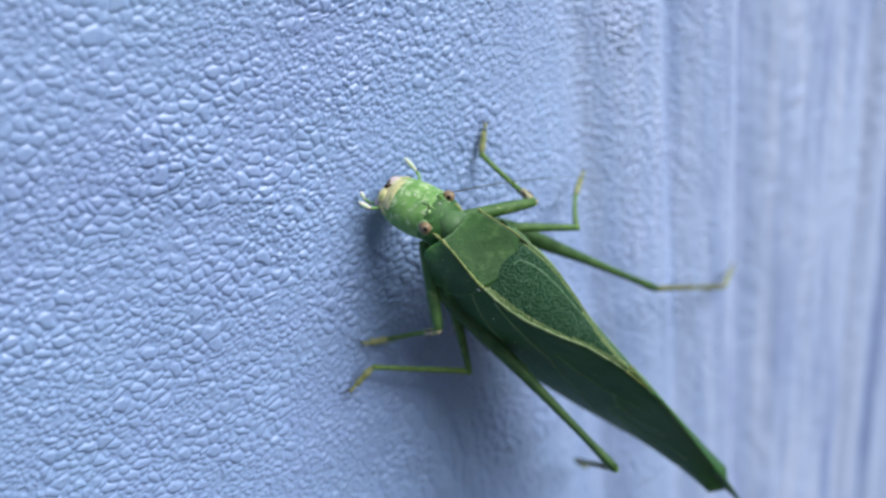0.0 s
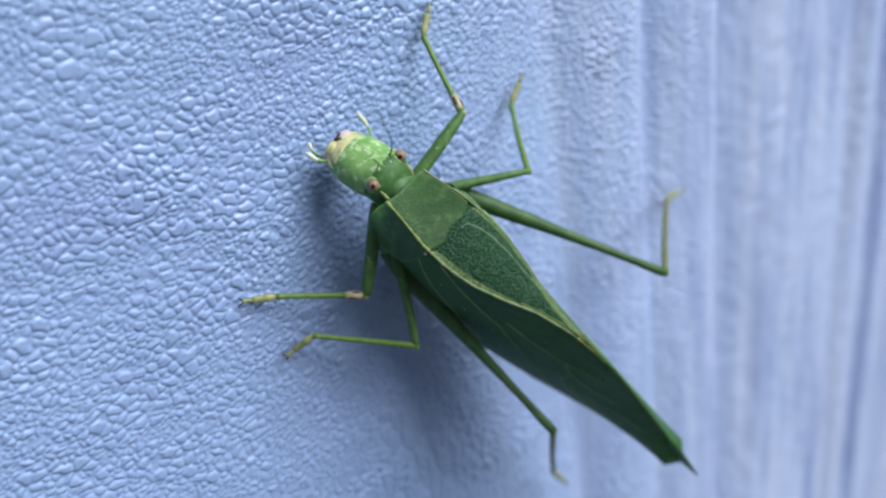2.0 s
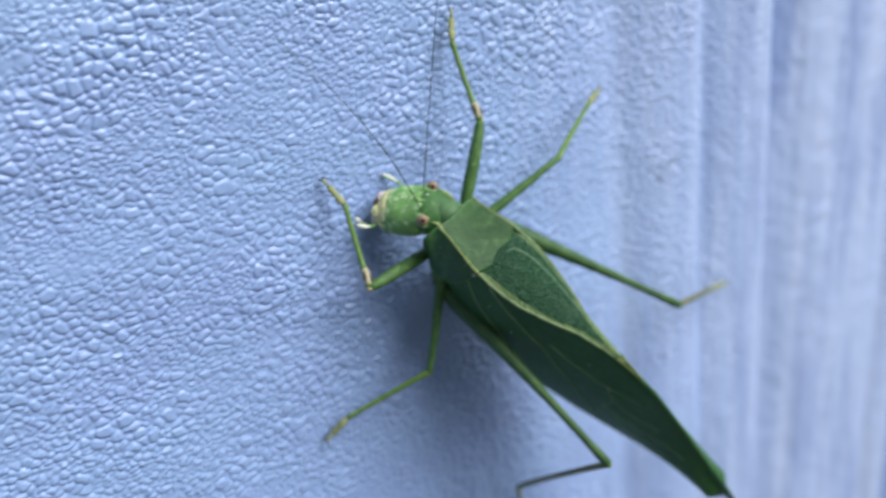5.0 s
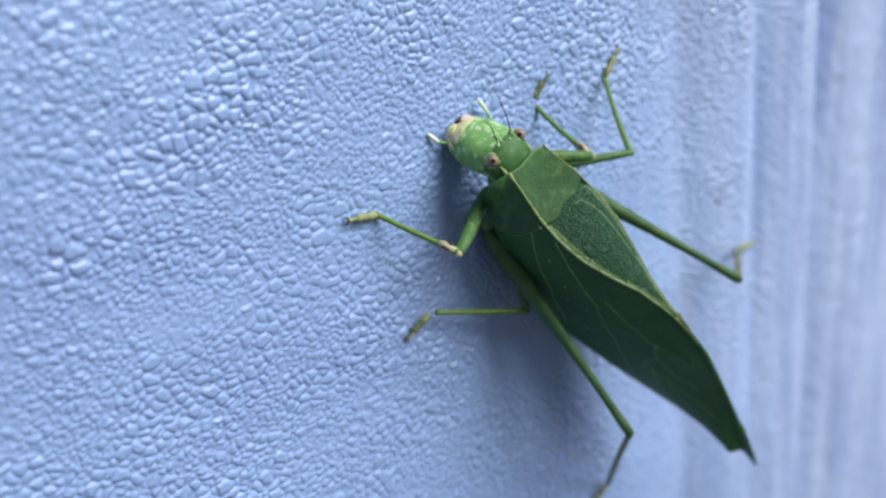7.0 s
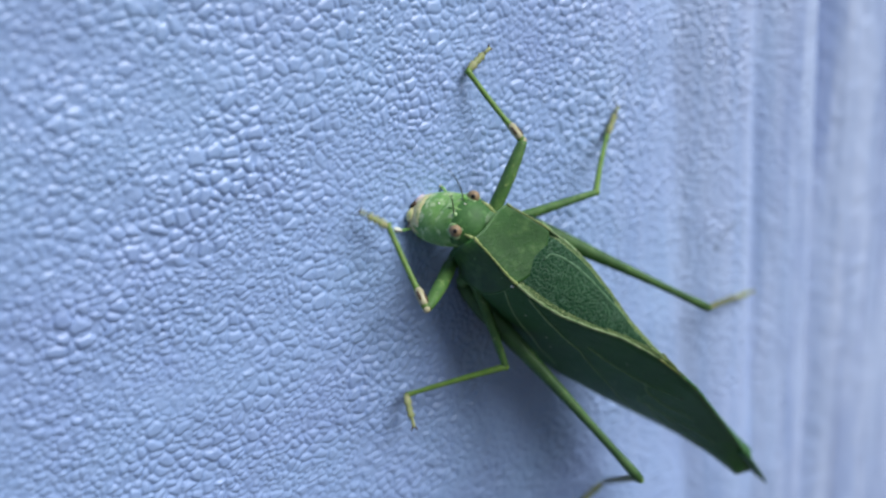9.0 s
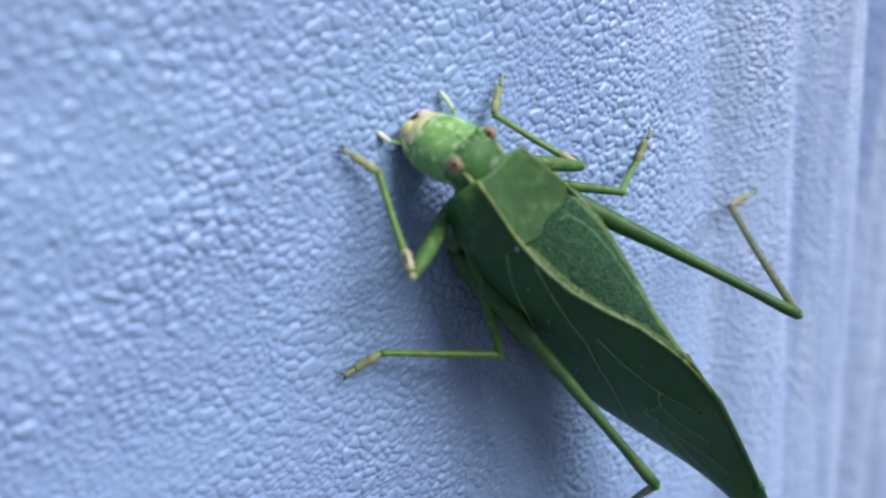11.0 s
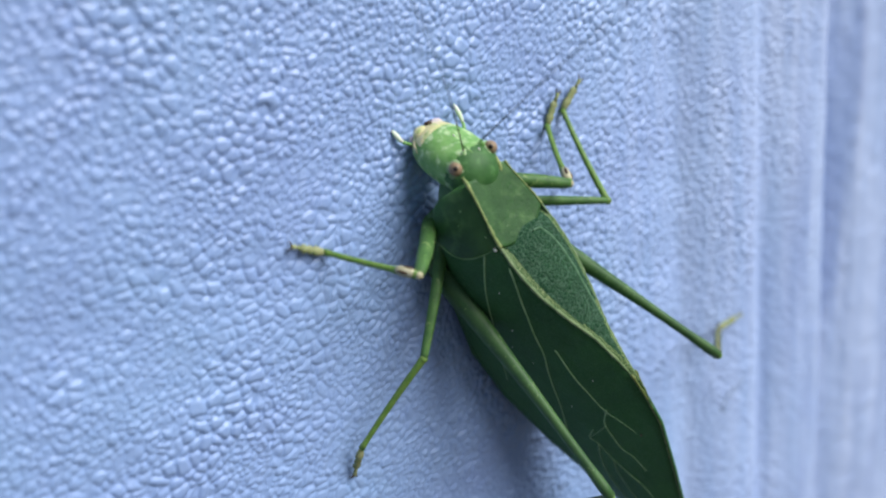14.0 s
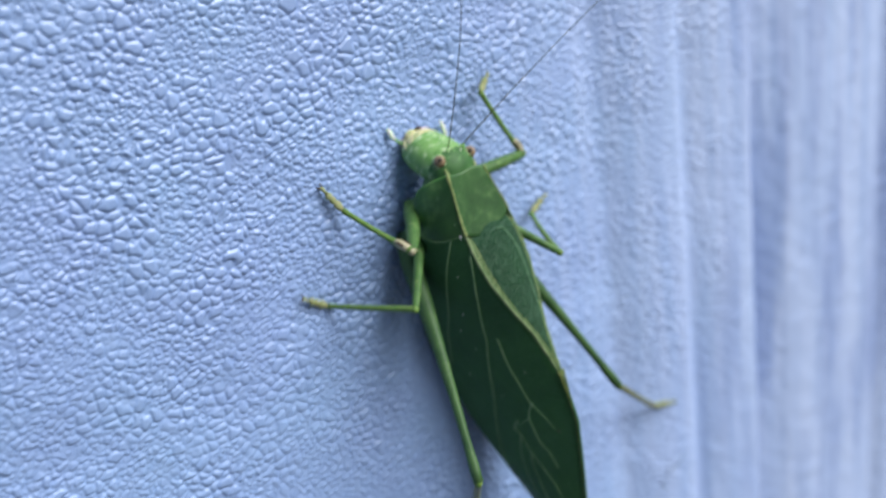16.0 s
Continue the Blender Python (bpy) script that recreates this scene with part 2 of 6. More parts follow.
# ---- the wall: an embossed blue sheet whose side is fluted ----
def smooth_noise(x, z, scale, seed):
    """Value noise on a grid, in -1..1."""
    rng = np.random.RandomState(seed)
    table = rng.rand(256, 256) * 2 - 1
    u, w = x / scale, z / scale
    i, j = np.floor(u).astype(int), np.floor(w).astype(int)
    f, g = u - i, w - j
    f, g = f * f * (3 - 2 * f), g * g * (3 - 2 * g)
    t = lambda a, b: table[a % 256, b % 256]
    return (t(i, j) * (1 - f) + t(i + 1, j) * f) * (1 - g) + (t(i, j + 1) * (1 - f) + t(i + 1, j + 1) * f) * g


def pebbles(x, z, cell, seed):
    """Rounded drops of paint with narrow channels between them, 0..1."""
    rng = np.random.RandomState(seed)
    jx, jz, jw = rng.rand(256, 256), rng.rand(256, 256), rng.rand(256, 256) ** 1.6
    wx = x + 0.26 * cell * smooth_noise(x, z, cell * 1.1, seed + 1)
    wz = z + 0.26 * cell * smooth_noise(x, z, cell * 1.1, seed + 2)
    u, w = wx / (cell * 1.08), wz / (cell * 0.94)
    i, j = np.floor(u).astype(int), np.floor(w).astype(int)
    f1 = np.full(x.shape, 9.0)
    total = np.zeros(x.shape)
    own = np.zeros(x.shape)
    for a in (-1, 0, 1):
        for b in (-1, 0, 1):
            p, q = (i + a) % 256, (j + b) % 256
            d = np.sqrt((u - i - a - jx[p, q]) ** 2 + (w - j - b - jz[p, q]) ** 2) - 0.50 * jw[p, q]
            total += np.exp(-9.0 * d)
            own = np.where(d < f1, jw[p, q], own)
            f1 = np.minimum(f1, d)
    # a soft second distance rounds the corners off
    f2 = -np.log(np.maximum(total - np.exp(-9.0 * f1), 1e-9)) / 9.0
    edge = np.clip((f2 - f1 - 0.05) / 0.60, 0, 1)
    return np.sqrt(1 - (1 - edge) ** 2) * (0.72 + 0.28 * own)


# each flute drops behind its ridge and swells up to the next one
FLUTES = [0.0600, 0.0786, 0.0942, 0.1110, 0.1462, 0.1560, 0.1640, 0.1810, 0.1990, 0.2160, 0.2640, 0.2700, 0.2970]


def flute_profile():
    """The flutes' depth along x, with rounded ridges."""
    x = np.arange(0.04, 0.32, 0.0001)
    h = np.zeros(len(x))
    for k, (a, b) in enumerate(zip(FLUTES, FLUTES[1:])):
        f = np.clip((x - a) / (b - a), 0, 1)
        wide = b - a > 0.03
        depth, crest = (0.0044, 0.42) if wide else (0.0020, 0.62)
        arc = -depth * (f ** 2.2 if k == 0 else np.where(f < crest, (crest - f) / crest, 0.5 * (f - crest) / (1 - crest)).clip(0, 1) ** 2.0)
        h += np.where((x >= a) & (x < b), arc, 0)
    h += np.where(x >= FLUTES[-1], -0.001, 0)
    soft = np.exp(-0.5 * (np.arange(-30, 31) / 9.0) ** 2)
    return x, np.convolve(np.pad(h, 30, mode="edge"), soft / soft.sum(), "valid")


FLUTE_X, FLUTE_H = flute_profile()


def relief(x, z):
    """Height of the sheet out of the wall, in metres."""
    near = np.clip((0.086 - x) / 0.009, 0, 1)
    near = near * near * (3 - 2 * near)
    swell = 0.9 + 0.25 * smooth_noise(x, z, 0.009, 5)
    # runs of thick paint below, where the grains melt into drips
    run = np.clip(1.3 - np.hypot((x - 0.049) / 0.010, (z + 0.074) / 0.015), 0, 1)
    patch = smooth_noise(x, z, 0.0042, 15) + 0.6 * smooth_noise(x, z, 0.0017, 16) - 0.10
    big = np.clip(0.5 + 4.0 * patch, 0, 1)
    fine = np.clip(0.5 - 4.0 * (patch + 0.55), 0, 1)
    grains = np.maximum(np.maximum((1 - big) * (1 - fine) * pebbles(x, z, 0.00074, 11), big * 1.1 * pebbles(x, z, 0.00100, 41)), fine * 0.85 * pebbles(x, z, 0.00060, 61))
    drips = pebbles(x, z * 0.3, 0.0016, 51)
    h = near * swell * 0.00027 * (grains * (1 - 0.3 * run) + 1.0 * run * drips)
    rough = (1 - near) * np.clip((0.122 - x) / 0.030, 0, 1)
    h += rough * 0.00034 * pebbles(x, z, 0.00070, 21) * (0.8 + 0.4 * smooth_noise(x, z, 0.006, 7))
    # soft dents
    h += near * 0.00016 * smooth_noise(x, z, 0.0065, 3) + 0.00010 * smooth_noise(x, z, 0.014, 4)
    h += np.interp(x, FLUTE_X, FLUTE_H, left=0.0)
    # narrow streaks along the flutes
    h -= 0.00025
    side = np.clip((x - 0.085) / 0.035, 0, 1)
    h += side * 0.00020 * smooth_noise(x, z * 0.08, 0.0026, 9) + side * 0.00010 * smooth_noise(x, z * 0.75, 0.0014, 19)
    return h


def wall_sheet():
    xs = np.concatenate([-np.geomspace(1.2, 0.042, 16), np.arange(-0.032, -0.0121, 0.00025), np.arange(-0.012, 0.078, 0.00014), np.arange(0.0783, 0.108, 0.00017), np.arange(0.108, 0.12, 0.0004), np.arange(0.1206, 0.165, 0.0008), np.arange(0.167, 0.30, 0.004), np.geomspace(0.31, 1.6, 16)])
    zs = np.concatenate([-np.geomspace(1.4, 0.165, 16), np.arange(-0.155, -0.0806, 0.0006), np.arange(-0.08, 0.067, 0.00014), np.geomspace(0.068, 1.0, 18)])
    X, Z = np.meshgrid(xs, zs)
    Y = -relief(X.ravel(), Z.ravel())
    n, m = len(xs), len(zs)
    front = np.stack([X.ravel(), Y, Z.ravel() + HEIGHT], 1)
    i = np.arange((n - 1) * (m - 1))
    base = (i // (n - 1)) * n + i % (n - 1)
    quads = np.stack([base, base + 1, base + n + 1, base + n], 1)
    # back and rim, so that the sheet has thickness
    corners = np.array([[xs[0], 0.03, zs[0] + HEIGHT], [xs[-1], 0.03, zs[0] + HEIGHT], [xs[-1], 0.03, zs[-1] + HEIGHT], [xs[0], 0.03, zs[-1] + HEIGHT]])
    verts = np.vstack([front, corners])
    c = len(front)
    f = [0, n - 1, n * m - 1, n * (m - 1)]
    rim = [[c + 1, c, c + 3, c + 2], [f[1], f[0], c, c + 1], [f[3], f[2], c + 2, c + 3], [f[0], f[3], c + 3, c], [f[2], f[1], c + 1, c + 2]]
    faces = np.vstack([quads, np.array(rim)])
    me = bpy.data.meshes.new("wall_sheet")
    me.vertices.add(len(verts))
    me.vertices.foreach_set("co", verts.ravel())
    me.loops.add(faces.size)
    me.loops.foreach_set("vertex_index", faces.ravel().astype(np.int32))
    me.polygons.add(len(faces))
    me.polygons.foreach_set("loop_start", np.arange(0, faces.size, 4, dtype=np.int32))
    me.polygons.foreach_set("use_smooth", np.array([True] * len(quads) + [False] * 5))
    me.update(calc_edges=True)
    me.validate()
    me.materials.append(WALL)
    return tagged(new("wall_north", me), "blue painted wall sheet, pebbled and fluted down one side", "wall", kind="structure")


wall = wall_sheet()

bm = bmesh.new()
for x, y in ((-40, -40), (40, -40), (40, 40), (-40, 40)):
    bm.verts.new((x, y, 0))
bm.faces.new(bm.verts[:])
tagged(part("ground", bm, GROUND, None, smooth=False), "bare packed earth below the wall", "ground", kind="structure")

# a plain grey block, added out of view, holds back skylight from the left
bm = bmesh.new()
bmesh.ops.create_cube(bm, size=1.0)
for v in bm.verts:
    v.co = Vector((-1.35 + 0.2 * v.co.x, -1.6 + 3.16 * v.co.y, 0.9 + 1.8 * v.co.z))
bmesh.ops.bevel(bm, geom=bm.edges[:], offset=0.01, segments=2, affect="EDGES")
tagged(part("skylight_screen", bm, SCREEN_GREY, None, smooth=False), "plain grey screen added out of view to hold back skylight", "wall", kind="structure")

# ---- the katydid ----
katydid = tagged(new("katydid"), "leaf-green broad-winged katydid with pale keels, climbing the blue wall", "insect")
KEEL = ((-80, 0.0), (-40, 0.0), (-36, 0.3), (-33, 0.65), (-28, 1.47), (-23, 3.06), (-18, 4.35), (-15, 4.72), (-12, 4.83), (-8, 4.62), (-3, 3.72), (0, 3.35), (2, 3.2))
RISE = ((-80, -15.6), (-77, -14.2), (-71, -11.2), (-65, -8.1), (-55, -3.8), (-45, 0.2), (-36, 1.5), (-28, 1.1), (-18, 0.4), (-9, 0.0), (2, 0.0))
HEM_X = ((-80, 0.0), (-71, 0.9), (-65, 1.7), (-55, 3.2), (-45, 4.8), (-34, 6.2), (-25, 6.9), (-17, 6.6), (-8, 5.6))
HEM_Z = ((-80, -15.8), (-71, -16.2), (-65, -17.2), (-55, -18.8), (-45, -19.9), (-34, -20.2), (-25, -18.9), (-17, -15.8), (-8, -10.5))

SWELL = ((-80, 1.2), (-74, 2.5), (-66, 2.0), (-58, 1.6), (-50, 1.3), (-8, 1.3))


def flank(y, f, side):
    """A point on the outer face of a fore wing: f goes from the keel (0) to the hem (1)."""
    k, r, hx, hz = (between(t, y) for t in (KEEL, RISE, HEM_X, HEM_Z))
    swell = between(SWELL, y) * math.sin(math.pi * min(1, f))
    return Vector((side * (k + (hx - k) * f + swell), y, r + (hz - r) * f))


def fore_wing(side):
    bm = bmesh.new()
    rings = []
    for y in np.linspace(-7.5, -73.0, 68):
        k, r = between(KEEL, y), between(RISE, y) - 0.7 * max(0, min(1, (y + 11.5) / 1.5))
        inner = -0.85 if side < 0 else 0.05
        lift = 0.16 if side < 0 else 0.0
        row = []
        for q in np.linspace(inner, 0.95, 14):
            row.append((side * k * q, y, r + lift * (1 - max(0, q)) + (0.12 + 0.45 * math.exp(-((y + 16) / 7) ** 2)) * (1 - q * q)))
        for f in np.linspace(0.0, 1.0, 16):
            p = flank(y, f, side)
            row.append(p + Vector((side * (0.06 if side < 0 else 0.0), 0, 0)))
        rings.append(row)
    # the blunt end closes towards the tip
    last = [Vector(p) for p in rings[-1]]
    tip = Vector((0, -76.2, -14.2))
    for w in (0.35, 0.7, 0.92):
        rings.append([p.lerp(tip, w) for p in last])
    skinned(bm, rings, closed=False)
    ob = part("fore_wing", bm, WING, katydid, "dark green leathery fore wing with a net of fine cells")
    ob.data.materials.append(WING_TOP)
    ob.data.materials.append(WING_BAND)
    for p in ob.data.polygons:
        c = p.center / U
        if c.y > -40 and abs(c.x) < between(KEEL, c.y) * 0.97:
            p.material_index = 2 if abs(c.x) > between(KEEL, c.y) - 0.62 and c.y > -37 else 1
    solid = ob.modifiers.new("thickness", "SOLIDIFY")
    solid.thickness, solid.offset = 0.22 * U, -1
    return ob


left_wing, right_wing = fore_wing(-1), fore_wing(1)


def worn(i, seed):
    """An uneven factor along a ridge, 0.65..1.25."""
    return 0.95 + 0.3 * math.sin(i * 1.7 + seed) * math.sin(i * 0.61 + 2 * seed)


for side, wing in ((-1, left_wing), (1, right_wing)):
    n = 64
    line = [(side * between(KEEL, y), y, between(RISE, y) - 0.10) for y in np.linspace(-9.5, -36, n)]
    wide = [(1.0 if side < 0 else 0.75) * between(((0, 0.22), (0.15, 0.27), (0.5, 0.25), (0.8, 0.22), (1, 0.16)), i / (n - 1)) * worn(i, 1.3 + side) for i in range(n)]
    part("keel", tube(line, wide, 9), WING_KEEL, wing, "soft pale green keel")
    n = 70
    line = [(side * (0.12 + between(KEEL, y)), y, between(RISE, y) + 0.02) for y in np.linspace(-35.5, -72, n)]
    part("ridge", tube(line, [(0.24 - 0.1 * i / (n - 1)) * worn(i, 0.4) for i in range(n)], 6), RIDGE, wing, "olive back ridge")


def vein(wing, side, points, radius):
    pts = [flank(y, f, side) + Vector((side * 0.09, 0, 0.02)) for y, f in spline(points, 8 * len(points))]
    n = len(pts)
    part("vein", tube(pts, [radius * (1 - 0.55 * i / (n - 1)) for i in range(n)], 5), VEIN, wing, "fine pale vein")


for side, wing in ((-1, left_wing), (1, right_wing)):
    vein(wing, side, ((-12.5, 0.05), (-15.8, 0.12), (-22.2, 0.27), (-26.9, 0.36), (-31.2, 0.46), (-38.7, 0.605), (-46.1, 0.78), (-50.2, 0.88), (-54, 0.97)), 0.17)
    vein(wing, side, ((-8.6, 0.17), (-11.3, 0.30), (-14.1, 0.41), (-17.7, 0.50), (-22, 0.61), (-26.1, 0.72), (-31, 0.84)), 0.16)
    vein(wing, side, ((-27.4, 0.28), (-32.8, 0.32), (-37.5, 0.32), (-40.4, 0.30), (-42.8, 0.25), (-45.8, 0.19)), 0.14)
    vein(wing, side, ((-40.4, 0.30), (-43, 0.37), (-47.7, 0.36), (-50.2, 0.30), (-53.5, 0.25)), 0.14)
    vein(wing, side, ((-43.2, 0.48), (-44.6, 0.55), (-46.2, 0.52), (-49.9, 0.49), (-53.9, 0.41), (-57.5, 0.33), (-62, 0.28)), 0.13)
    vein(wing, side, ((-46.2, 0.52), (-49, 0.59), (-52.4, 0.65), (-58.7, 0.68), (-63, 0.66)), 0.12)
    vein(wing, side, ((-43, 0.37), (-43.6, 0.43), (-44.6, 0.55)), 0.10)
    vein(wing, side, ((-49.9, 0.49), (-53, 0.53), (-58, 0.53), (-64, 0.48)), 0.10)
    part("vein_node", ball(flank(-40.4, 0.30, side) + Vector((side * 0.1, 0, 0)), (0.14, 0.42, 0.36), 6, 10), VEIN, wing, "pale knot of veins")

# the fold that sweeps back over the overlapping wings
fold = []
for x, y in spline(((0.6, -10.9), (1.9, -11.6), (2.6, -14.5), (2.5, -18.5), (1.9, -23.0), (1.2, -27.5)), 40):
    q = x / between(KEEL, y)
    fold.append((x, y, between(RISE, y) + 0.16 + (0.12 + 0.45 * math.exp(-((y + 16) / 7) ** 2)) * (1 - q * q) - 0.02))
part("fold", tube(fold, [0.17 * (0.35 + math.sin(math.pi * (0.08 + 0.84 * i / 39))) * worn(i, 1.1) for i in range(40)], 8, 0.5), FOLD, left_wing, "pale fold of the wing")
# dark dots near the back
for y, f, r in ((-46.3, 0.165, 0.26), (-52.0, 0.02, 0.16), (-33.0, 0.0, 0.10)):
    part("dark_dot", ball(flank(y, f, -1) + Vector((-0.06, 0, 0.03)), (r * 0.5, r, r * 0.7), 6, 8), DARK, left_wing, "dark dot")

# folded hind wings reach past the fore wings as a narrow tip
rings = []
for s in np.linspace(0, 1, 9):
    y = -67 - 14.6 * s
    w, h = 0.8 * (1 - s) + 0.12, 2.6 * (1 - s) ** 0.8 + 0.25
    rings.append([(w * math.cos(a), y, -11.2 - 4.6 * s + h * math.sin(a)) for a in [2 * math.pi * k / 12 for k in range(12)]])
part("hind_wing", skinned(bmesh.new(), rings), WING, katydid, "green tip of the folded hind wings")

# specks of white dust on the wing and shield
for y, f, r in ((-9.4, 0.07, 0.3), (-15.3, 0.29, 0.13), (-21.8, 0.43, 0.13), (-24.7, 0.54, 0.11), (-34.4, 0.23, 0.1), (-33.3, 0.70, 0.1), (-19.0, 0.20, 0.07), (-28.5, 0.5, 0.08), (-38.0, 0.5, 0.09)):
    part("speck", ball(flank(y, f, -1) + Vector((-0.1, 0, 0.05)), (r * 0.6, r, r), 6, 8), PALP, left_wing, "white dust speck")

# pronotum: saddle with rounded side lobes
rings = []
for s in np.linspace(0, 1, 24):
    row = []
    for v in np.linspace(-1, 1, 49):
        a = abs(v)
        if a < 0.42:
            q = a / 0.42
            front, back = -0.9 + (0.8 * q * q if v < 0 else -0.8 * q ** 3), -11.0 + 1.6 * q ** 2
            y = front + (back - front) * s
            x, z = between(KEEL, y) * q, 0.20 - 0.14 * (1 - q * q) - 0.16 * math.sin(math.pi * s) * (1 - q) - 0.14 * s
        else:
            q = (a - 0.42) / 0.58
            front, back = (-0.1 if v < 0 else -1.7) - (1.2 * q ** 2 if v < 0 else 2.6 * q) - (2.6 if v < 0 else 1.2) * q ** 7, -9.4 + 0.2 * q + 3.9 * q ** 5
            y = front + (back - front) * s
            x = between(KEEL, y) + (2.5 if v < 0 else 1.1) * math.sin(min(q * 1.75, 1.75)) * (0.7 + 0.3 * s)
            z = 0.20 - 0.14 * s - 8.6 * q + 0.5 * math.sin(math.pi * q)
        row.append((math.copysign(x, v), y, z))
    rings.append(row)
bm = skinned(bmesh.new(), rings, closed=False)
pronotum = part("pronotum", bm, SHIELD, katydid, "mottled green saddle-shaped shield with drooping side lobes")
solid = pronotum.modifiers.new("thickness", "SOLIDIFY")
solid.thickness, solid.offset = 0.05 * U, -1
for side, r in ((-1, 1.0), (1, 0.62)):
    line = [(side * between(KEEL, y), y, 0.20 - 0.006 * i) for i, y in enumerate(np.linspace(-0.1 if side < 0 else -1.65, -9.6, 28))]
    part("keel", tube(line, [r * between(((0, 0.30), (0.15, 0.20), (0.5, 0.16), (0.8, 0.26), (1, 0.26)), i / 27) * worn(i, 2.1) for i in range(28)], 8), PALE, pronotum, "pale yellow keel")

for side in (-1, 1):
    edge = [(r[0 if side < 0 else -1]) for r in rings[6:]] + [rings[-1][k if side < 0 else 48 - k] for k in range(1, 14)]
    line = spline(edge, 48)
    part("lobe_rim", tube([Vector(p) + Vector((side * 0.02, 0, 0)) for p in line], [0.11 * worn(i, 0.9) for i in range(48)], 6), BELLY, pronotum, "light green rim of the side lobe")

# pale flecks of dust on the shield
for i, k, r in ((7, 9, 0.08), (11, 7, 0.06), (18, 12, 0.07), (8, 29, 0.05), (17, 20, 0.06)):
    part("speck", ball(Vector(rings[i][k]) + Vector((0, 0, 0.03)), (r, r * 1.8, r), 6, 8), VEIN, pronotum, "pale dust fleck")

# trunk below the wings
rings = []
for y, w, top, low in ((1.2, 1.8, -1.6, -7), (-1, 3.0, -0.7, -9.5), (-3, 3.7, -0.7, -11.5), (-7, 4.3, -0.6, -13), (-13, 4.6, -0.6, -15), (-19, 4.6, -0.5, -15.5), (-26, 3.9, -1.2, -15), (-34, 2.9, -2.5, -14), (-42, 1.9, -4.2, -12.5), (-48, 0.7, -6.5, -10.5)):
    zc, h = (top + low) / 2, (top - low) / 2
    rings.append([(w * math.cos(a), y, zc + h * math.sin(a)) for a in [2 * math.pi * k / 20 for k in range(20)]])
part("trunk", skinned(bmesh.new(), rings), BELLY, katydid, "soft light green thorax and abdomen")

# head, about the neck joint
SKULL = spline(((0, -2.2, -1.3, 2.8, 1.6), (0, 0.2, 0.25, 3.7, 2.65), (0, 2.0, 0.25, 3.95, 3.2), (0, 4.0, -1.45, 4.15, 3.45), (0, 5.9, -3.1, 3.95, 3.3), (0, 7.5, -4.5, 3.3, 2.8), (0, 8.6, -5.4, 2.3, 2.0)), 49)


def skull(s, a, k=1.0):
    """A point on the head: s from the neck (0) to the mouth (1), a the angle round it, k times its girth."""
    i = min(max(s, 0), 1) * 48
    n = min(int(i), 47)
    row = SKULL[n] + (SKULL[n + 1] - SKULL[n]) * (i - n)
    ahead = SKULL[min(n + 3, 48)] - SKULL[max(n - 2, 0)]
    d = Vector(ahead[:3]).normalized()
    out = Vector((0, -d.z, d.y))
    dent = 1 - 0.06 * math.exp(-((s - 0.47) / 0.06) ** 2) * max(0, math.sin(a))
    return Vector(row[:3]) + d * max(0, s - 1) * 11 + Vector((row[3] * k * math.cos(a), 0, 0)) + out * (row[4] * k * dent * math.sin(a))


def skull_patch(s0, s1, a0, a1, k, rows=9, cols=15):
    """A raised patch of the head between two stations and two angles (degrees), its edges sunk in."""
    rings = []
    for s in np.linspace(s0, s1, rows):
        row = []
        for a in np.linspace(a0, a1, cols):
            e = min((s - s0) / (s1 - s0), (s1 - s) / (s1 - s0), (a - a0) / (a1 - a0), (a1 - a) / (a1 - a0))
            row.append(skull(s, radians(a), 0.985 + (k - 0.985) * min(1, max(0, e) / 0.22) ** 0.6))
        rings.append(row)
    return skinned(bmesh.new(), rings, closed=False)


head_rings = [[skull(s, 2 * math.pi * k / 32) for k in range(32)] for s in np.linspace(0, 1, 34)]
head = part("head", skinned(bmesh.new(), head_rings), FACE, katydid, "light green face with whitish mottling")
head.location = (0, -0.5 * U, -4 * U)
part("crown", skull_patch(0.0, 0.38, -15, 195, 1.015, 14, 25), CROWN, head, "mottled dark green crown")
for side in (-1, 1):
    mid = Vector((side * 3.02, 2.65, 2.4))
    eye = part("eye", ball(mid, (0.85, 0.92, 0.92), 12, 18), EYE, head, "tan brown compound eye")
    d = Vector((-0.45, 0.05, 0.87)).normalized()
    part("pupil", ball(mid + d * 0.74, (0.33, 0.35, 0.33), 8, 12), PUPIL, eye, "dark spot")
    out = Vector((side * 0.55, 0.1, 0.83)).normalized()
    e1 = out.cross(Vector((0, 1, 0))).normalized()
    e2 = out.cross(e1)
    rim = [mid - out * 0.32 + (e1 * math.cos(a) + e2 * math.sin(a)) * (0.92 + 0.08 * math.sin(3 * a)) for a in [2 * math.pi * k / 24 for k in range(25)]]
    part("eye_socket", tube(rim, [0.24 + 0.07 * math.sin(k * 0.9) for k in range(25)], 8), SOCKET, head, "pale green rim round the eye")
    part("cheek_stripe", tube([skull(s, radians(90 + side * -b), 1.015) for s, b in ((0.26, 47), (0.22, 46), (0.18, 45), (0.14, 44), (0.10, 44))], (0.14, 0.30, 0.32, 0.30, 0.14), 7), PALE, head, "cream stripe behind the eye")
    part("scape", tube(((side * 1.4 + 0.5, 3.1, 1.9), (side * 1.5 + 0.5, 3.7, 2.6), (side * 1.5 + 0.5, 4.0, 3.0)), (0.58, 0.46, 0.24), 10), FACE, head, "green antenna base")
    part("gena_edge", tube([skull(s, radians(90 - side * b), 0.99) for s, b in ((0.72, 74), (0.80, 66), (0.87, 60), (0.93, 56))], (0.1, 0.24, 0.26, 0.12), 7), CREAM, head, "cream edge of the cheek")
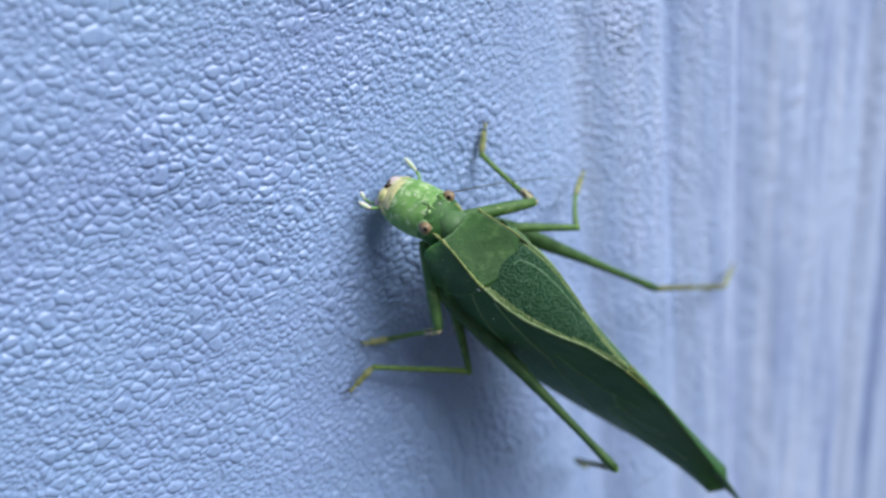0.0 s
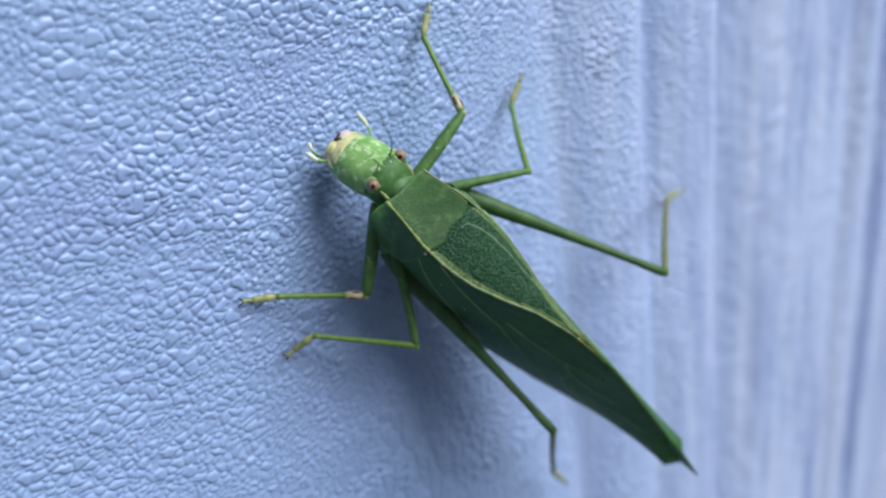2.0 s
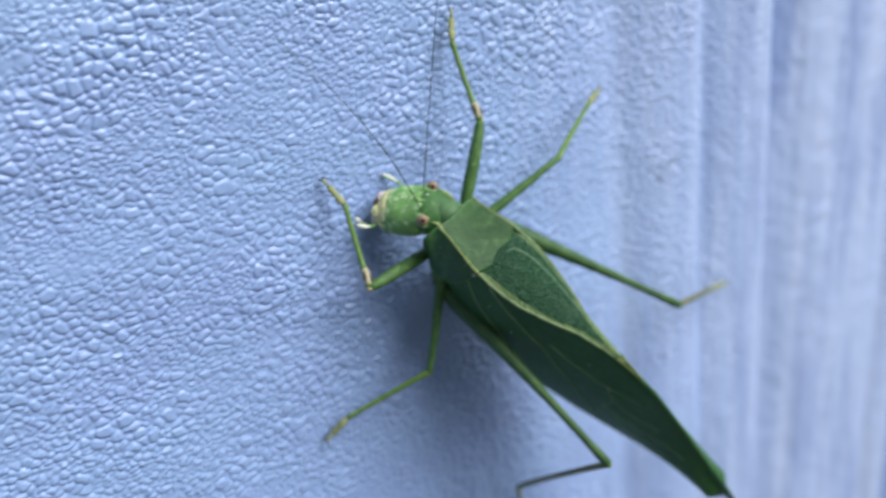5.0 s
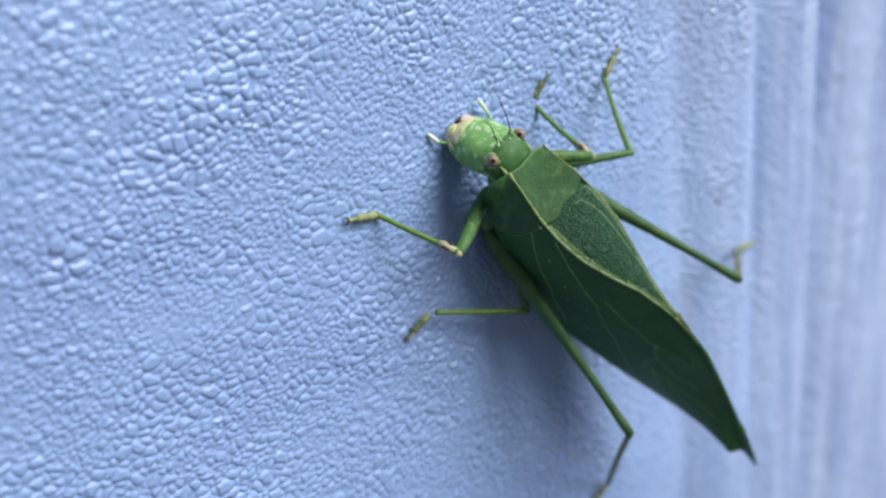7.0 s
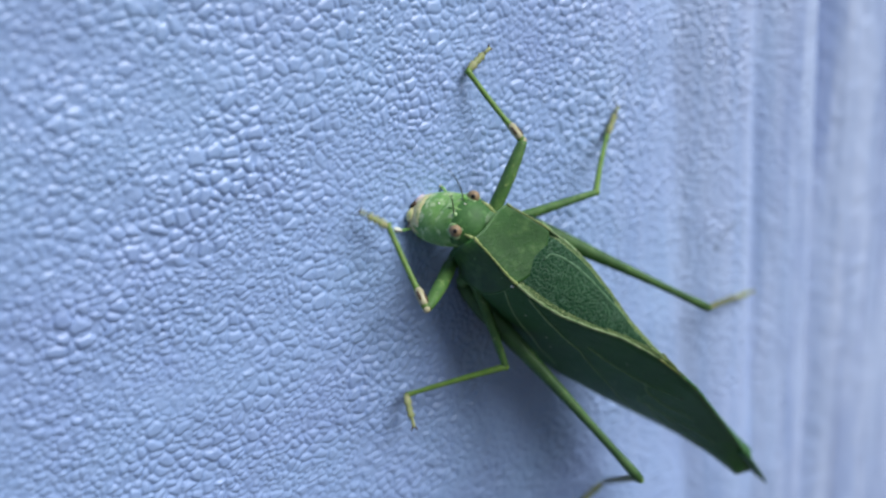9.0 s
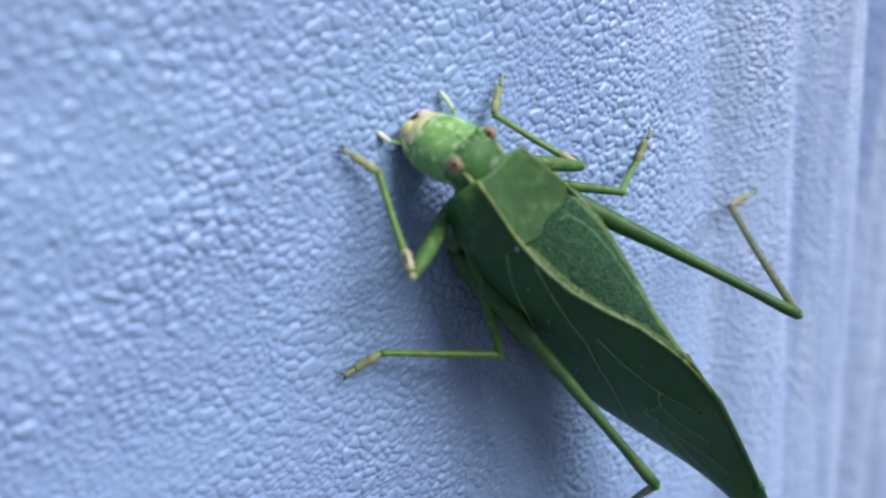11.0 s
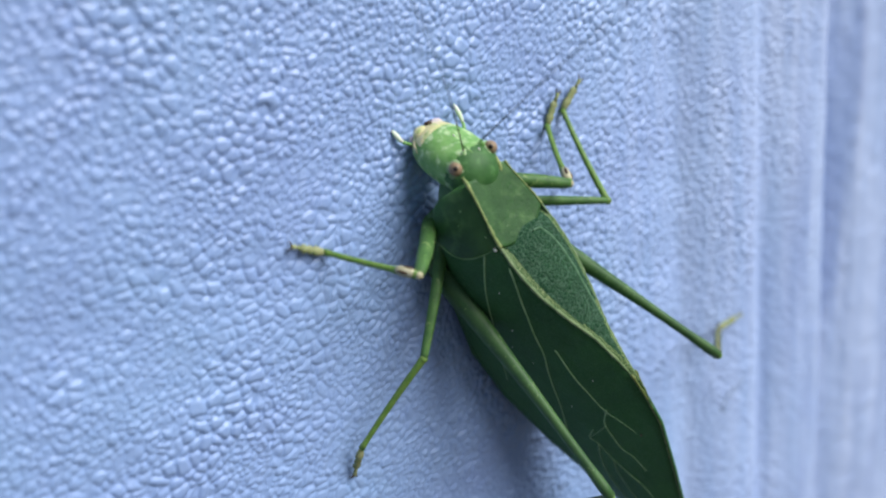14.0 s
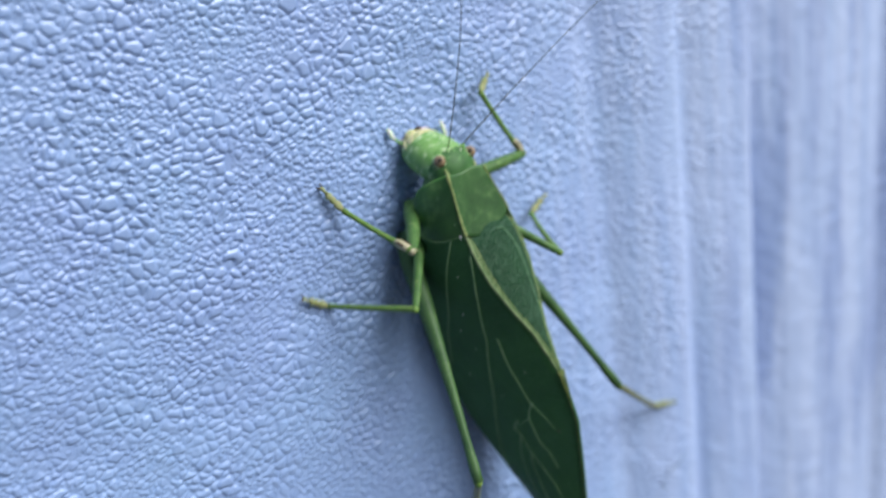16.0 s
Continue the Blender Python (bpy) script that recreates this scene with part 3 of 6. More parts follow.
part("clypeus", skull_patch(0.70, 0.88, 48, 150, 1.05), CREAM, head, "pale yellow clypeus")
part("mouth_margin", skull_patch(0.81, 1.0, 10, 176, 1.05, 9, 21), CREAM, head, "pale cream mouth margin")
part("labrum", ball(skull(0.88, radians(120), 0.84), (1.3, 1.0, 1.0), 10, 16), CREAM, head, "pale yellow upper lip")
part("mandible", ball(skull(0.885, radians(60), 0.78), (1.25, 1.0, 1.0), 10, 16), ROSE, head, "pinkish mandible")
part("mandible", ball(skull(0.97, radians(165), 0.82), (0.85, 0.8, 0.8), 10, 16), ROSE, head, "pinkish mandible")
part("mandible_tooth", tube([skull(s, radians(a), k) for s, a, k in ((0.84, 86, 1.06), (0.88, 90, 1.12), (0.92, 93, 1.10), (0.96, 94, 1.0))], (0.16, 0.34, 0.36, 0.2), 8), DARK, head, "dark mandible tip")
part("mandible_tooth", tube([skull(s, radians(a), k) for s, a, k in ((0.93, 66, 1.12), (0.95, 74, 1.16), (0.96, 82, 1.12))], (0.12, 0.22, 0.14), 8), DARK, head, "dark mandible tip")


def palp(points, radius):
    pts = spline(points, 14)
    half = part("palp", tube(pts[:9], [radius * (0.85 + 0.2 * (i % 4 == 3)) for i in range(9)], 8), FACE, head, "pale green palp")
    part("palp_tip", tube(pts[8:], [radius * r for r in (0.85, 1.15, 1.35, 1.45, 1.25, 0.6)], 8), PALP, half, "white palp tip")


palp(((-1.9, 7.4, -4.6), (-3.2, 8.6, -4.0), (-4.0, 9.6, -4.1), (-4.5, 11.4, -3.9)), 0.27)
palp(((-1.2, 8.2, -6.2), (-2.6, 9.4, -6.0), (-2.9, 10.8, -5.6), (-2.6, 11.9, -5.4)), 0.22)
palp(((2.7, 5.4, -3.2), (4.3, 6.2, -3.4), (5.1, 7.8, -3.5), (5.3, 10.2, -3.4)), 0.25)
part("fastigium", tube([skull(s, radians(92), 0.98) for s in (0.33, 0.36, 0.39, 0.41)], (0.1, 0.2, 0.24, 0.12), 8), FACE, head, "pale green knob between the antennae")
part("ocellus", ball(skull(0.33, radians(76), 1.02), (0.13, 0.2, 0.12), 8, 10), PALP, head, "white dot on the crown")
part("ocellus", ball(skull(0.52, radians(86), 1.0), (0.14, 0.2, 0.14), 8, 10), PALP, head, "white dot on the face")


def antenna(side):
    pts = spline(((0, 0, 0), (0.2 * side, 10, 0.8), (0.7 * side, 20, 1.2), (1.7 * side, 32, 1.0), (3.2 * side, 44, 0.2)), 44)
    ob = part("antenna", tube(pts, [0.095 * (1 - 0.6 * i / 43) for i in range(44)], 6), FEELER, head, "hair-thin brown antenna")
    return ob


left_antenna, right_antenna = antenna(-1), antenna(1)

# legs
limbs = {}
FEMUR = {"fore": (12.2, ((-0.2, 0.7), (0, 0.95), (0.2, 1.0), (0.6, 0.98), (0.9, 0.8), (1, 0.62))), "mid": (17.2, ((0, 0.8), (0.2, 0.85), (0.6, 0.7), (0.92, 0.55), (1, 0.5))), "hind": (40.6, ((0, 0.7), (0.05, 1.2), (0.12, 1.55), (0.3, 1.3), (0.5, 0.92), (0.7, 0.68), (0.85, 0.62), (0.95, 0.78), (1, 0.7)))}
TIBIA = {"fore": (13.1, ((0, 0.6), (0.1, 0.62), (0.2, 0.6), (0.3, 0.42), (0.9, 0.4), (1, 0.5))), "mid": (15.7, ((0, 0.55), (0.1, 0.5), (0.9, 0.38), (1, 0.48))), "hind": (39.2, ((0, 0.62), (0.06, 0.55), (0.5, 0.48), (1, 0.55)))}
TARSUS = {"fore": 5.2, "mid": 5.4, "hind": 7.6}


def leg(side, which):
    name = ("left_" if side < 0 else "right_") + which
    n, table = FEMUR[which]
    bend = 0.5 if which == "hind" else 0.35
    ss = np.linspace(0 if which == "hind" else -1.6 / n, 1, 24)
    femur = part("femur", tube([(0, n * s, bend * math.sin(math.pi * max(0, s))) for s in ss], [between(table, s) for s in ss], 12, 1.15), HIND_LEG if which == "hind" else LEG, katydid, "speckled green thigh")
    part("knee", ball((0, n, 0), (0.58, 0.66, 0.58), 8, 12), KNEE if which == "fore" else SHIN, femur, "cream knee joint")
    n, table = TIBIA[which]
    ss = np.linspace(0, 1, 24)
    tibia = part("tibia", tube([(0, n * s, -0.25 * math.sin(math.pi * s)) for s in ss], [between(table, s) for s in ss], 10), HIND_SHIN if which == "hind" else SHIN, katydid, "slim olive shin" if which == "hind" else "slim yellow-green shin")
    if which == "fore":
        part("knee_patch", tube([(0, n * s, 0.02) for s in (0.03, 0.08, 0.14, 0.2, 0.24)], (0.5, 0.66, 0.68, 0.62, 0.42), 12), KNEE, tibia, "cream ear swelling")
        for q, s in ((-1, 0.15), (1, 0.11)):
            part("ear_slit", ball((q * 0.38, n * s, 0.48), (0.22, 0.78, 0.2), 6, 10), DARK, tibia, "dark ear slit")
    if which == "hind":
        for q in (-1, 1):
            for k in range(14):
                s = 0.12 + 0.06 * k
                part("spine", tube(((q * 0.3, n * s, 0.28), (q * 0.46, n * s + 0.3, 0.56)), (0.09, 0.02), 5), RIDGE, tibia)
    n = TARSUS[which]
    bm = bmesh.new()
    tube([(0, n * s, 0) for s in (0, 0.1, 0.2, 0.3, 0.36, 0.46, 0.52, 0.62, 0.66, 0.74)], (0.36, 0.5, 0.62, 0.66, 0.42, 0.62, 0.42, 0.66, 0.5, 0.3), 10, 0.75, bm)
    tarsus = part("tarsus", bm, FOOT, katydid, "straw-coloured padded foot")
    part("last_segment", tube([(0, n * s, 0.1) for s in (0.7, 0.8, 0.92, 0.97)], (0.26, 0.24, 0.32, 0.3), 8), FOOT, tarsus)
    for q in (-1, 1):
        part("claw", tube(((q * 0.16, n * 0.95, 0.1), (q * 0.42, n * 1.02, 0.15), (q * 0.5, n * 1.06, -0.3)), (0.15, 0.12, 0.04), 6), DARK, tarsus, "dark hooked claw")
    limbs[name + "_femur"], limbs[name + "_tibia"], limbs[name + "_tarsus"] = femur, tibia, tarsus


for side in (-1, 1):
    for which in ("fore", "mid", "hind"):
        leg(side, which)
    for a, c, r in (((2.6, -2.7, -7.6), (3.6, -2.7, -6.6), 1.0) if side > 0 else ((2.6, -3.4, -9.8), (4.6, -3.6, -10.5), 1.0), ((3.2, -6.8, -11.5), (4.4, -6.8, -11.3), 1.2), ((3.2, -8.0, -12.5), (6.0, -7.9, -13.5), 1.2)):
        p, q = Vector((side * a[0], a[1], a[2])), Vector((side * c[0], c[1], c[2]))
        part("coxa", tube([p.lerp(q, s) for s in (0, 0.35, 0.7, 1.0, 1.12)], (r * 0.9, r, r, r * 0.85, r * 0.4), 12), BELLY, katydid, "green hip segment")



# marks on the wall
def wall_mark(name, x, z, w, h, material, label, seed):
    rng = random.Random(seed)
    y = -float(relief(np.array([x]), np.array([z]))[0])
    bm = bmesh.new()
    rim = [(x + w * math.cos(a) * rng.uniform(0.6, 1.1), y - 0.00004, z + HEIGHT + h * math.sin(a) * rng.uniform(0.6, 1.1)) for a in [2 * math.pi * k / 11 for k in range(11)]]
    top = [((px + x) / 2, y - 0.00022, (pz + z + HEIGHT) / 2) for px, py, pz in rim]
    low = [(px, 0.0002 + y, pz) for px, py, pz in rim]
    rows = [[bm.verts.new(p) for p in r] for r in (low, rim, top)]
    for a, c in zip(rows, rows[1:]):
        for k in range(11):
            bm.faces.new((a[k], a[(k + 1) % 11], c[(k + 1) % 11], c[k]))
    bm.faces.new(rows[0])
    bm.faces.new(rows[-1])
    part(name, bm, material, wall, label)


for k, (x, z, w, h) in enumerate(((0.0537, -0.0580, 0.0002, 0.0003), (0.0545, -0.0592, 0.00012, 0.0002))):
    wall_mark("paint_fleck", x, z, w, h, PALP, "white paint fleck", k)

# a loose hair that sticks to the wall
line = spline(((0.0861, -0.0336), (0.0847, -0.0324), (0.0858, -0.0312), (0.0872, -0.0303), (0.0901, -0.0293)), 18)
hair = [(x / U, (-float(relief(np.array([x]), np.array([z]))[0]) - 0.0002) / U, (z + HEIGHT) / U) for x, z in line]
tagged(part("hair", tube(hair, [0.05 if i < 4 else 0.09 - 0.003 * i for i in range(18)], 6), FEELER), "thin dark hair stuck to the blue wall", "hair")
def motions():
    walk(katydid, [
        (0, pose(0.04814, -0.01058, 1.36164, 65.1, -31.0, 1.9)),
        (0.5, pose(0.04628, -0.01054, 1.36190, 63.2, -32.5, 7.0)),
        (1, pose(0.04693, -0.01054, 1.36465, 62.8, -30.0, 7.0)),
        (1.5, pose(0.04827, -0.01041, 1.36708, 62.5, -26.7, 7.5)),
        (2, pose(0.04640, -0.01028, 1.36940, 66.0, -31.2, 2.9)),
        (2.5, pose(0.04243, -0.01022, 1.37033, 61.9, -34.1, 7.4)),
        (3, pose(0.04258, -0.01031, 1.37380, 61.2, -31.9, 8.9)),
        (3.5, pose(0.04411, -0.01001, 1.37626, 63.0, -28.5, 7.6)),
        (4, pose(0.04560, -0.00993, 1.37947, 63.5, -24.4, 10.0)),
        (4.5, pose(0.04428, -0.00998, 1.38055, 60.2, -26.2, 7.8)),
        (5, pose(0.04249, -0.01003, 1.37959, 60.6, -30.1, 6.1)),
        (5.2, pose(0.04247, -0.00932, 1.38044, 60.2, -30.2, 7.8)),
        (5.7, pose(0.04219, -0.00911, 1.38223, 61.9, -30.0, 7.0)),
        (6.2, pose(0.04174, -0.00883, 1.38511, 64.8, -29.7, 5.5)),
        (6.7, pose(0.04126, -0.00853, 1.38808, 67.8, -29.5, 4.0)),
        (7.3, pose(0.04091, -0.00827, 1.39039, 70.0, -29.4, 2.9)),
        (7.5, pose(0.03867, -0.00750, 1.39011, 67.7, -31.2, 3.6)),
        (8, pose(0.03461, -0.00758, 1.38838, 66.0, -38.7, 3.4)),
        (8.2, pose(0.03468, -0.00786, 1.38772, 66.2, -40.3, 4.0)),
        (8.7, pose(0.03602, -0.00797, 1.38951, 66.5, -37.4, 4.5)),
        (9.2, pose(0.03816, -0.00812, 1.39233, 67.1, -33.2, 5.1)),
        (9.7, pose(0.04037, -0.00828, 1.39526, 67.9, -28.7, 5.7)),
        (10.3, pose(0.04210, -0.00842, 1.39754, 68.4, -25.1, 6.3)),
        (10.5, pose(0.04101, -0.00856, 1.39929, 67.6, -25.4, 7.2)),
        (11, pose(0.03743, -0.00852, 1.40120, 69.0, -28.7, 4.2)),
        (11.5, pose(0.03983, -0.00870, 1.40307, 67.5, -24.4, 8.5)),
        (12, pose(0.04217, -0.00831, 1.40647, 66.9, -21.0, 11.7)),
        (12.5, pose(0.04039, -0.00818, 1.40960, 67.9, -22.9, 8.9)),
        (13, pose(0.03793, -0.00791, 1.41006, 68.0, -25.4, 6.1)),
        (13.5, pose(0.03655, -0.00746, 1.41454, 68.5, -24.3, 8.7)),
        (14, pose(0.04109, -0.00736, 1.41770, 68.7, -18.0, 9.3)),
        (14.5, pose(0.04433, -0.00774, 1.42093, 69.7, -14.3, 5.9)),
        (15, pose(0.04573, -0.00799, 1.42308, 72.4, -10.8, 5.1)),
        (15.5, pose(0.04314, -0.00816, 1.42556, 73.6, -12.5, 3.4)),
        (16, pose(0.04883, -0.00822, 1.43074, 74.7, -8.1, 6.0)),
    ])
    walk(head, [
        (0, pose(-0.00013, -0.00059, -0.00377, -1.9, 6.1, -1.4)),
        (0.5, pose(-0.00016, -0.00054, -0.00331, -2.6, 5.7, 1.2)),
        (1, pose(0.00004, -0.00058, -0.00315, 1.7, 2.1, -4.7)),
        (1.5, pose(0.00026, -0.00050, -0.00318, 3.7, 0.4, -11.6)),
        (2, pose(0.00006, -0.00042, -0.00323, 1.7, 6.8, -5.8)),
        (2.5, pose(-0.00017, -0.00043, -0.00325, 7.1, 10.3, -0.2)),
        (3, pose(-0.00007, -0.00028, -0.00332, 3.2, 4.5, -5.6)),
        (3.5, pose(-0.00006, -0.00039, -0.00315, 2.2, 3.3, -3.3)),
        (4, pose(0.00007, -0.00025, -0.00314, 3.1, 3.0, -0.4)),
        (4.5, pose(0.00003, -0.00003, -0.00323, -0.0, 6.5, 5.8)),
        (5, pose(-0.00027, -0.00026, -0.00352, -8.8, 15.1, 17.7)),
        (5.2, pose(0.00001, -0.00022, -0.00290, -7.5, 10.7, 10.0)),
        (7.3, pose(-0.00033, -0.00097, -0.00248, -11.7, 2.9, -8.0)),
        (7.5, pose(-0.00036, -0.00090, -0.00194, -12.2, 4.0, -5.7)),
        (8, pose(-0.00057, -0.00102, -0.00225, -20.5, 14.7, 7.0)),
        (8.2, pose(-0.00065, -0.00115, -0.00248, -22.7, 15.2, 6.8)),
        (10.3, pose(-0.00023, -0.00081, -0.00270, -12.2, -0.7, -12.2)),
        (10.5, pose(-0.00025, -0.00095, -0.00277, -10.8, -0.3, -12.3)),
        (11, pose(-0.00040, -0.00081, -0.00285, -11.8, 3.9, -9.4)),
        (11.5, pose(-0.00000, -0.00084, -0.00274, -11.0, -0.3, -17.5)),
        (12, pose(0.00015, -0.00114, -0.00248, -7.8, -3.8, -17.8)),
        (12.5, pose(-0.00006, -0.00091, -0.00248, -13.4, 1.7, -9.7)),
        (13, pose(-0.00042, -0.00117, -0.00239, -14.8, 0.6, -2.6)),
        (13.5, pose(-0.00036, -0.00102, -0.00225, -11.5, -1.4, -4.5)),
        (14, pose(0.00004, -0.00120, -0.00179, -9.2, -6.9, -9.2)),
        (14.5, pose(0.00004, -0.00161, -0.00209, -11.9, -4.5, -5.6)),
        (15, pose(0.00012, -0.00107, -0.00234, -12.8, 0.6, -6.9)),
        (15.5, pose(-0.00011, -0.00104, -0.00259, -12.5, 3.1, -9.1)),
        (16, pose(0.00019, -0.00131, -0.00240, -14.8, 0.9, -9.9)),
    ])
    walk(limbs['left_fore_femur'], [
        (0, aim(-3.58, -2.64, -10.91, -12.26, -10.70, -7.96)), (0.5, aim(-4.81, -3.60, -10.46, -15.78, -2.44, -5.26)), (1, aim(-2.37, -2.66, -10.12, -13.44, -7.35, -12.21)),
        (1.5, aim(-2.13, -2.26, -9.59, -12.29, -7.77, -13.48)), (2, aim(-3.16, -2.63, -10.36, -13.23, -9.40, -11.67)), (2.5, aim(-3.59, -2.34, -10.46, -11.27, -11.80, -11.11)),
        (3, aim(-3.52, -2.47, -10.59, -11.99, -11.24, -10.27)), (3.5, aim(-5.15, -3.34, -10.13, -13.97, 1.31, -3.09)), (4, aim(-4.33, -3.72, -10.69, -14.94, -0.25, -5.77)),
        (4.5, aim(-3.98, -3.77, -10.71, -15.53, -1.07, -7.85)), (5, aim(-4.75, -3.57, -10.51, -15.69, 0.62, -7.12)), (5.2, aim(-4.29, -3.71, -10.61, -15.86, -0.53, -8.40)),
        (5.7, aim(-4.37, -3.67, -10.64, -15.71, -1.24, -6.85)), (6.2, aim(-4.68, -3.61, -10.53, -15.57, -1.97, -5.28)), (6.7, aim(-5.15, -3.57, -10.22, -15.44, -2.68, -3.72)),
        (7.3, aim(-5.85, -3.61, -9.56, -15.32, -3.54, -1.87)), (7.5, aim(-6.16, -3.72, -8.96, -14.63, -4.31, -0.20)), (8, aim(-5.85, -3.68, -9.45, -14.94, -4.12, -1.32)),
        (8.2, aim(-6.03, -3.42, -9.23, -14.85, -2.18, -0.89)), (8.7, aim(-5.81, -3.34, -9.50, -14.80, -1.21, -1.53)), (9.2, aim(-5.63, -3.29, -9.72, -14.73, -0.25, -2.19)),
        (9.7, aim(-5.51, -3.24, -9.87, -14.65, 0.71, -2.83)), (10.3, aim(-5.46, -3.16, -9.97, -14.55, 1.88, -3.58)), (10.5, aim(-5.25, -3.40, -10.11, -14.80, -0.05, -3.29)),
        (11, aim(-4.95, -3.58, -10.34, -15.15, -2.46, -3.74)), (11.5, aim(-4.93, -3.63, -10.30, -14.31, -4.05, -2.51)), (12, aim(-4.81, -3.66, -10.38, -13.66, -5.73, -2.24)),
        (12.5, aim(-5.03, -3.82, -10.15, -13.20, -7.94, -2.08)), (13, aim(-5.62, -3.27, -9.52, -13.85, -0.38, -0.98)), (13.5, aim(-5.42, -3.66, -9.92, -14.94, -4.24, -2.31)),
        (14, aim(-5.18, -3.70, -10.13, -14.89, -5.09, -2.87)), (14.5, aim(-3.54, -3.39, -10.93, -14.83, -5.78, -6.98)), (15, aim(-4.89, -3.52, -10.35, -14.19, -0.18, -3.21)),
        (15.5, aim(-4.64, -3.62, -10.54, -14.84, -1.80, -4.09)), (16, aim(-4.77, -3.68, -10.41, -12.86, -7.51, -2.13)),
    ])
    walk(limbs['left_fore_tibia'], [
        (0, aim(-12.26, -10.70, -7.96, -16.34, -9.44, -20.37)), (0.5, aim(-15.78, -2.44, -5.26, -14.86, 9.15, -11.35)), (1, aim(-13.44, -7.35, -12.21, -17.15, 5.11, -14.05)),
        (1.5, aim(-12.29, -7.77, -13.48, -20.08, 2.57, -15.66)), (2, aim(-13.23, -9.40, -11.67, -21.30, 0.54, -14.53)), (2.5, aim(-11.27, -11.80, -11.11, -16.75, -1.75, -17.52)),
        (3, aim(-11.99, -11.24, -10.27, -18.22, -5.61, -20.34)), (3.5, aim(-13.97, 1.31, -3.09, -12.08, 13.34, -8.00)), (4, aim(-14.94, -0.25, -5.77, -10.98, 11.96, -8.51)),
        (4.5, aim(-15.53, -1.07, -7.85, -10.29, 10.94, -8.43)), (5, aim(-15.69, 0.62, -7.12, -8.45, 11.56, -7.50)), (5.2, aim(-15.86, -0.53, -8.40, -8.26, 10.17, -7.99)),
        (5.7, aim(-15.71, -1.24, -6.85, -8.23, 9.31, -9.11)), (6.2, aim(-15.57, -1.97, -5.28, -14.46, 10.77, -8.28)), (6.7, aim(-15.44, -2.68, -3.72, -16.29, 8.77, -10.02)),
        (7.3, aim(-15.32, -3.54, -1.87, -17.98, 5.66, -10.81)), (7.5, aim(-14.63, -4.31, -0.20, -14.61, 4.35, -10.03)), (8, aim(-14.94, -4.12, -1.32, -9.08, 5.30, -8.34)),
        (8.2, aim(-14.85, -2.18, -0.89, -8.61, 6.22, -8.81)), (8.7, aim(-14.80, -1.21, -1.53, -11.09, 7.88, -10.20)), (9.2, aim(-14.73, -0.25, -2.19, -5.93, 9.27, -4.18)),
        (9.7, aim(-14.65, 0.71, -2.83, -7.42, 11.11, -6.25)), (10.3, aim(-14.55, 1.88, -3.58, -9.38, 12.80, -8.66)), (10.5, aim(-14.80, -0.05, -3.29, -9.89, 10.59, -9.20)),
        (11, aim(-15.15, -2.46, -3.74, -7.42, 6.74, -9.01)), (11.5, aim(-14.31, -4.05, -2.51, -10.97, 5.66, -10.68)), (12, aim(-13.66, -5.73, -2.24, -14.75, 1.54, -13.10)),
        (12.5, aim(-13.20, -7.94, -2.08, -14.40, -2.53, -13.97)), (13, aim(-13.85, -0.38, -0.98, -11.86, 10.79, -7.58)), (13.5, aim(-14.94, -4.24, -2.31, -11.47, 5.76, -10.08)),
        (14, aim(-14.89, -5.09, -2.87, -18.32, 2.72, -12.81)), (14.5, aim(-14.83, -5.78, -6.98, -25.59, -0.79, -12.60)), (15, aim(-14.19, -0.18, -3.21, -8.31, 10.65, -7.70)),
        (15.5, aim(-14.84, -1.80, -4.09, -5.82, 6.06, -9.49)), (16, aim(-12.86, -7.51, -2.13, -14.53, 0.90, -12.07)),
    ])
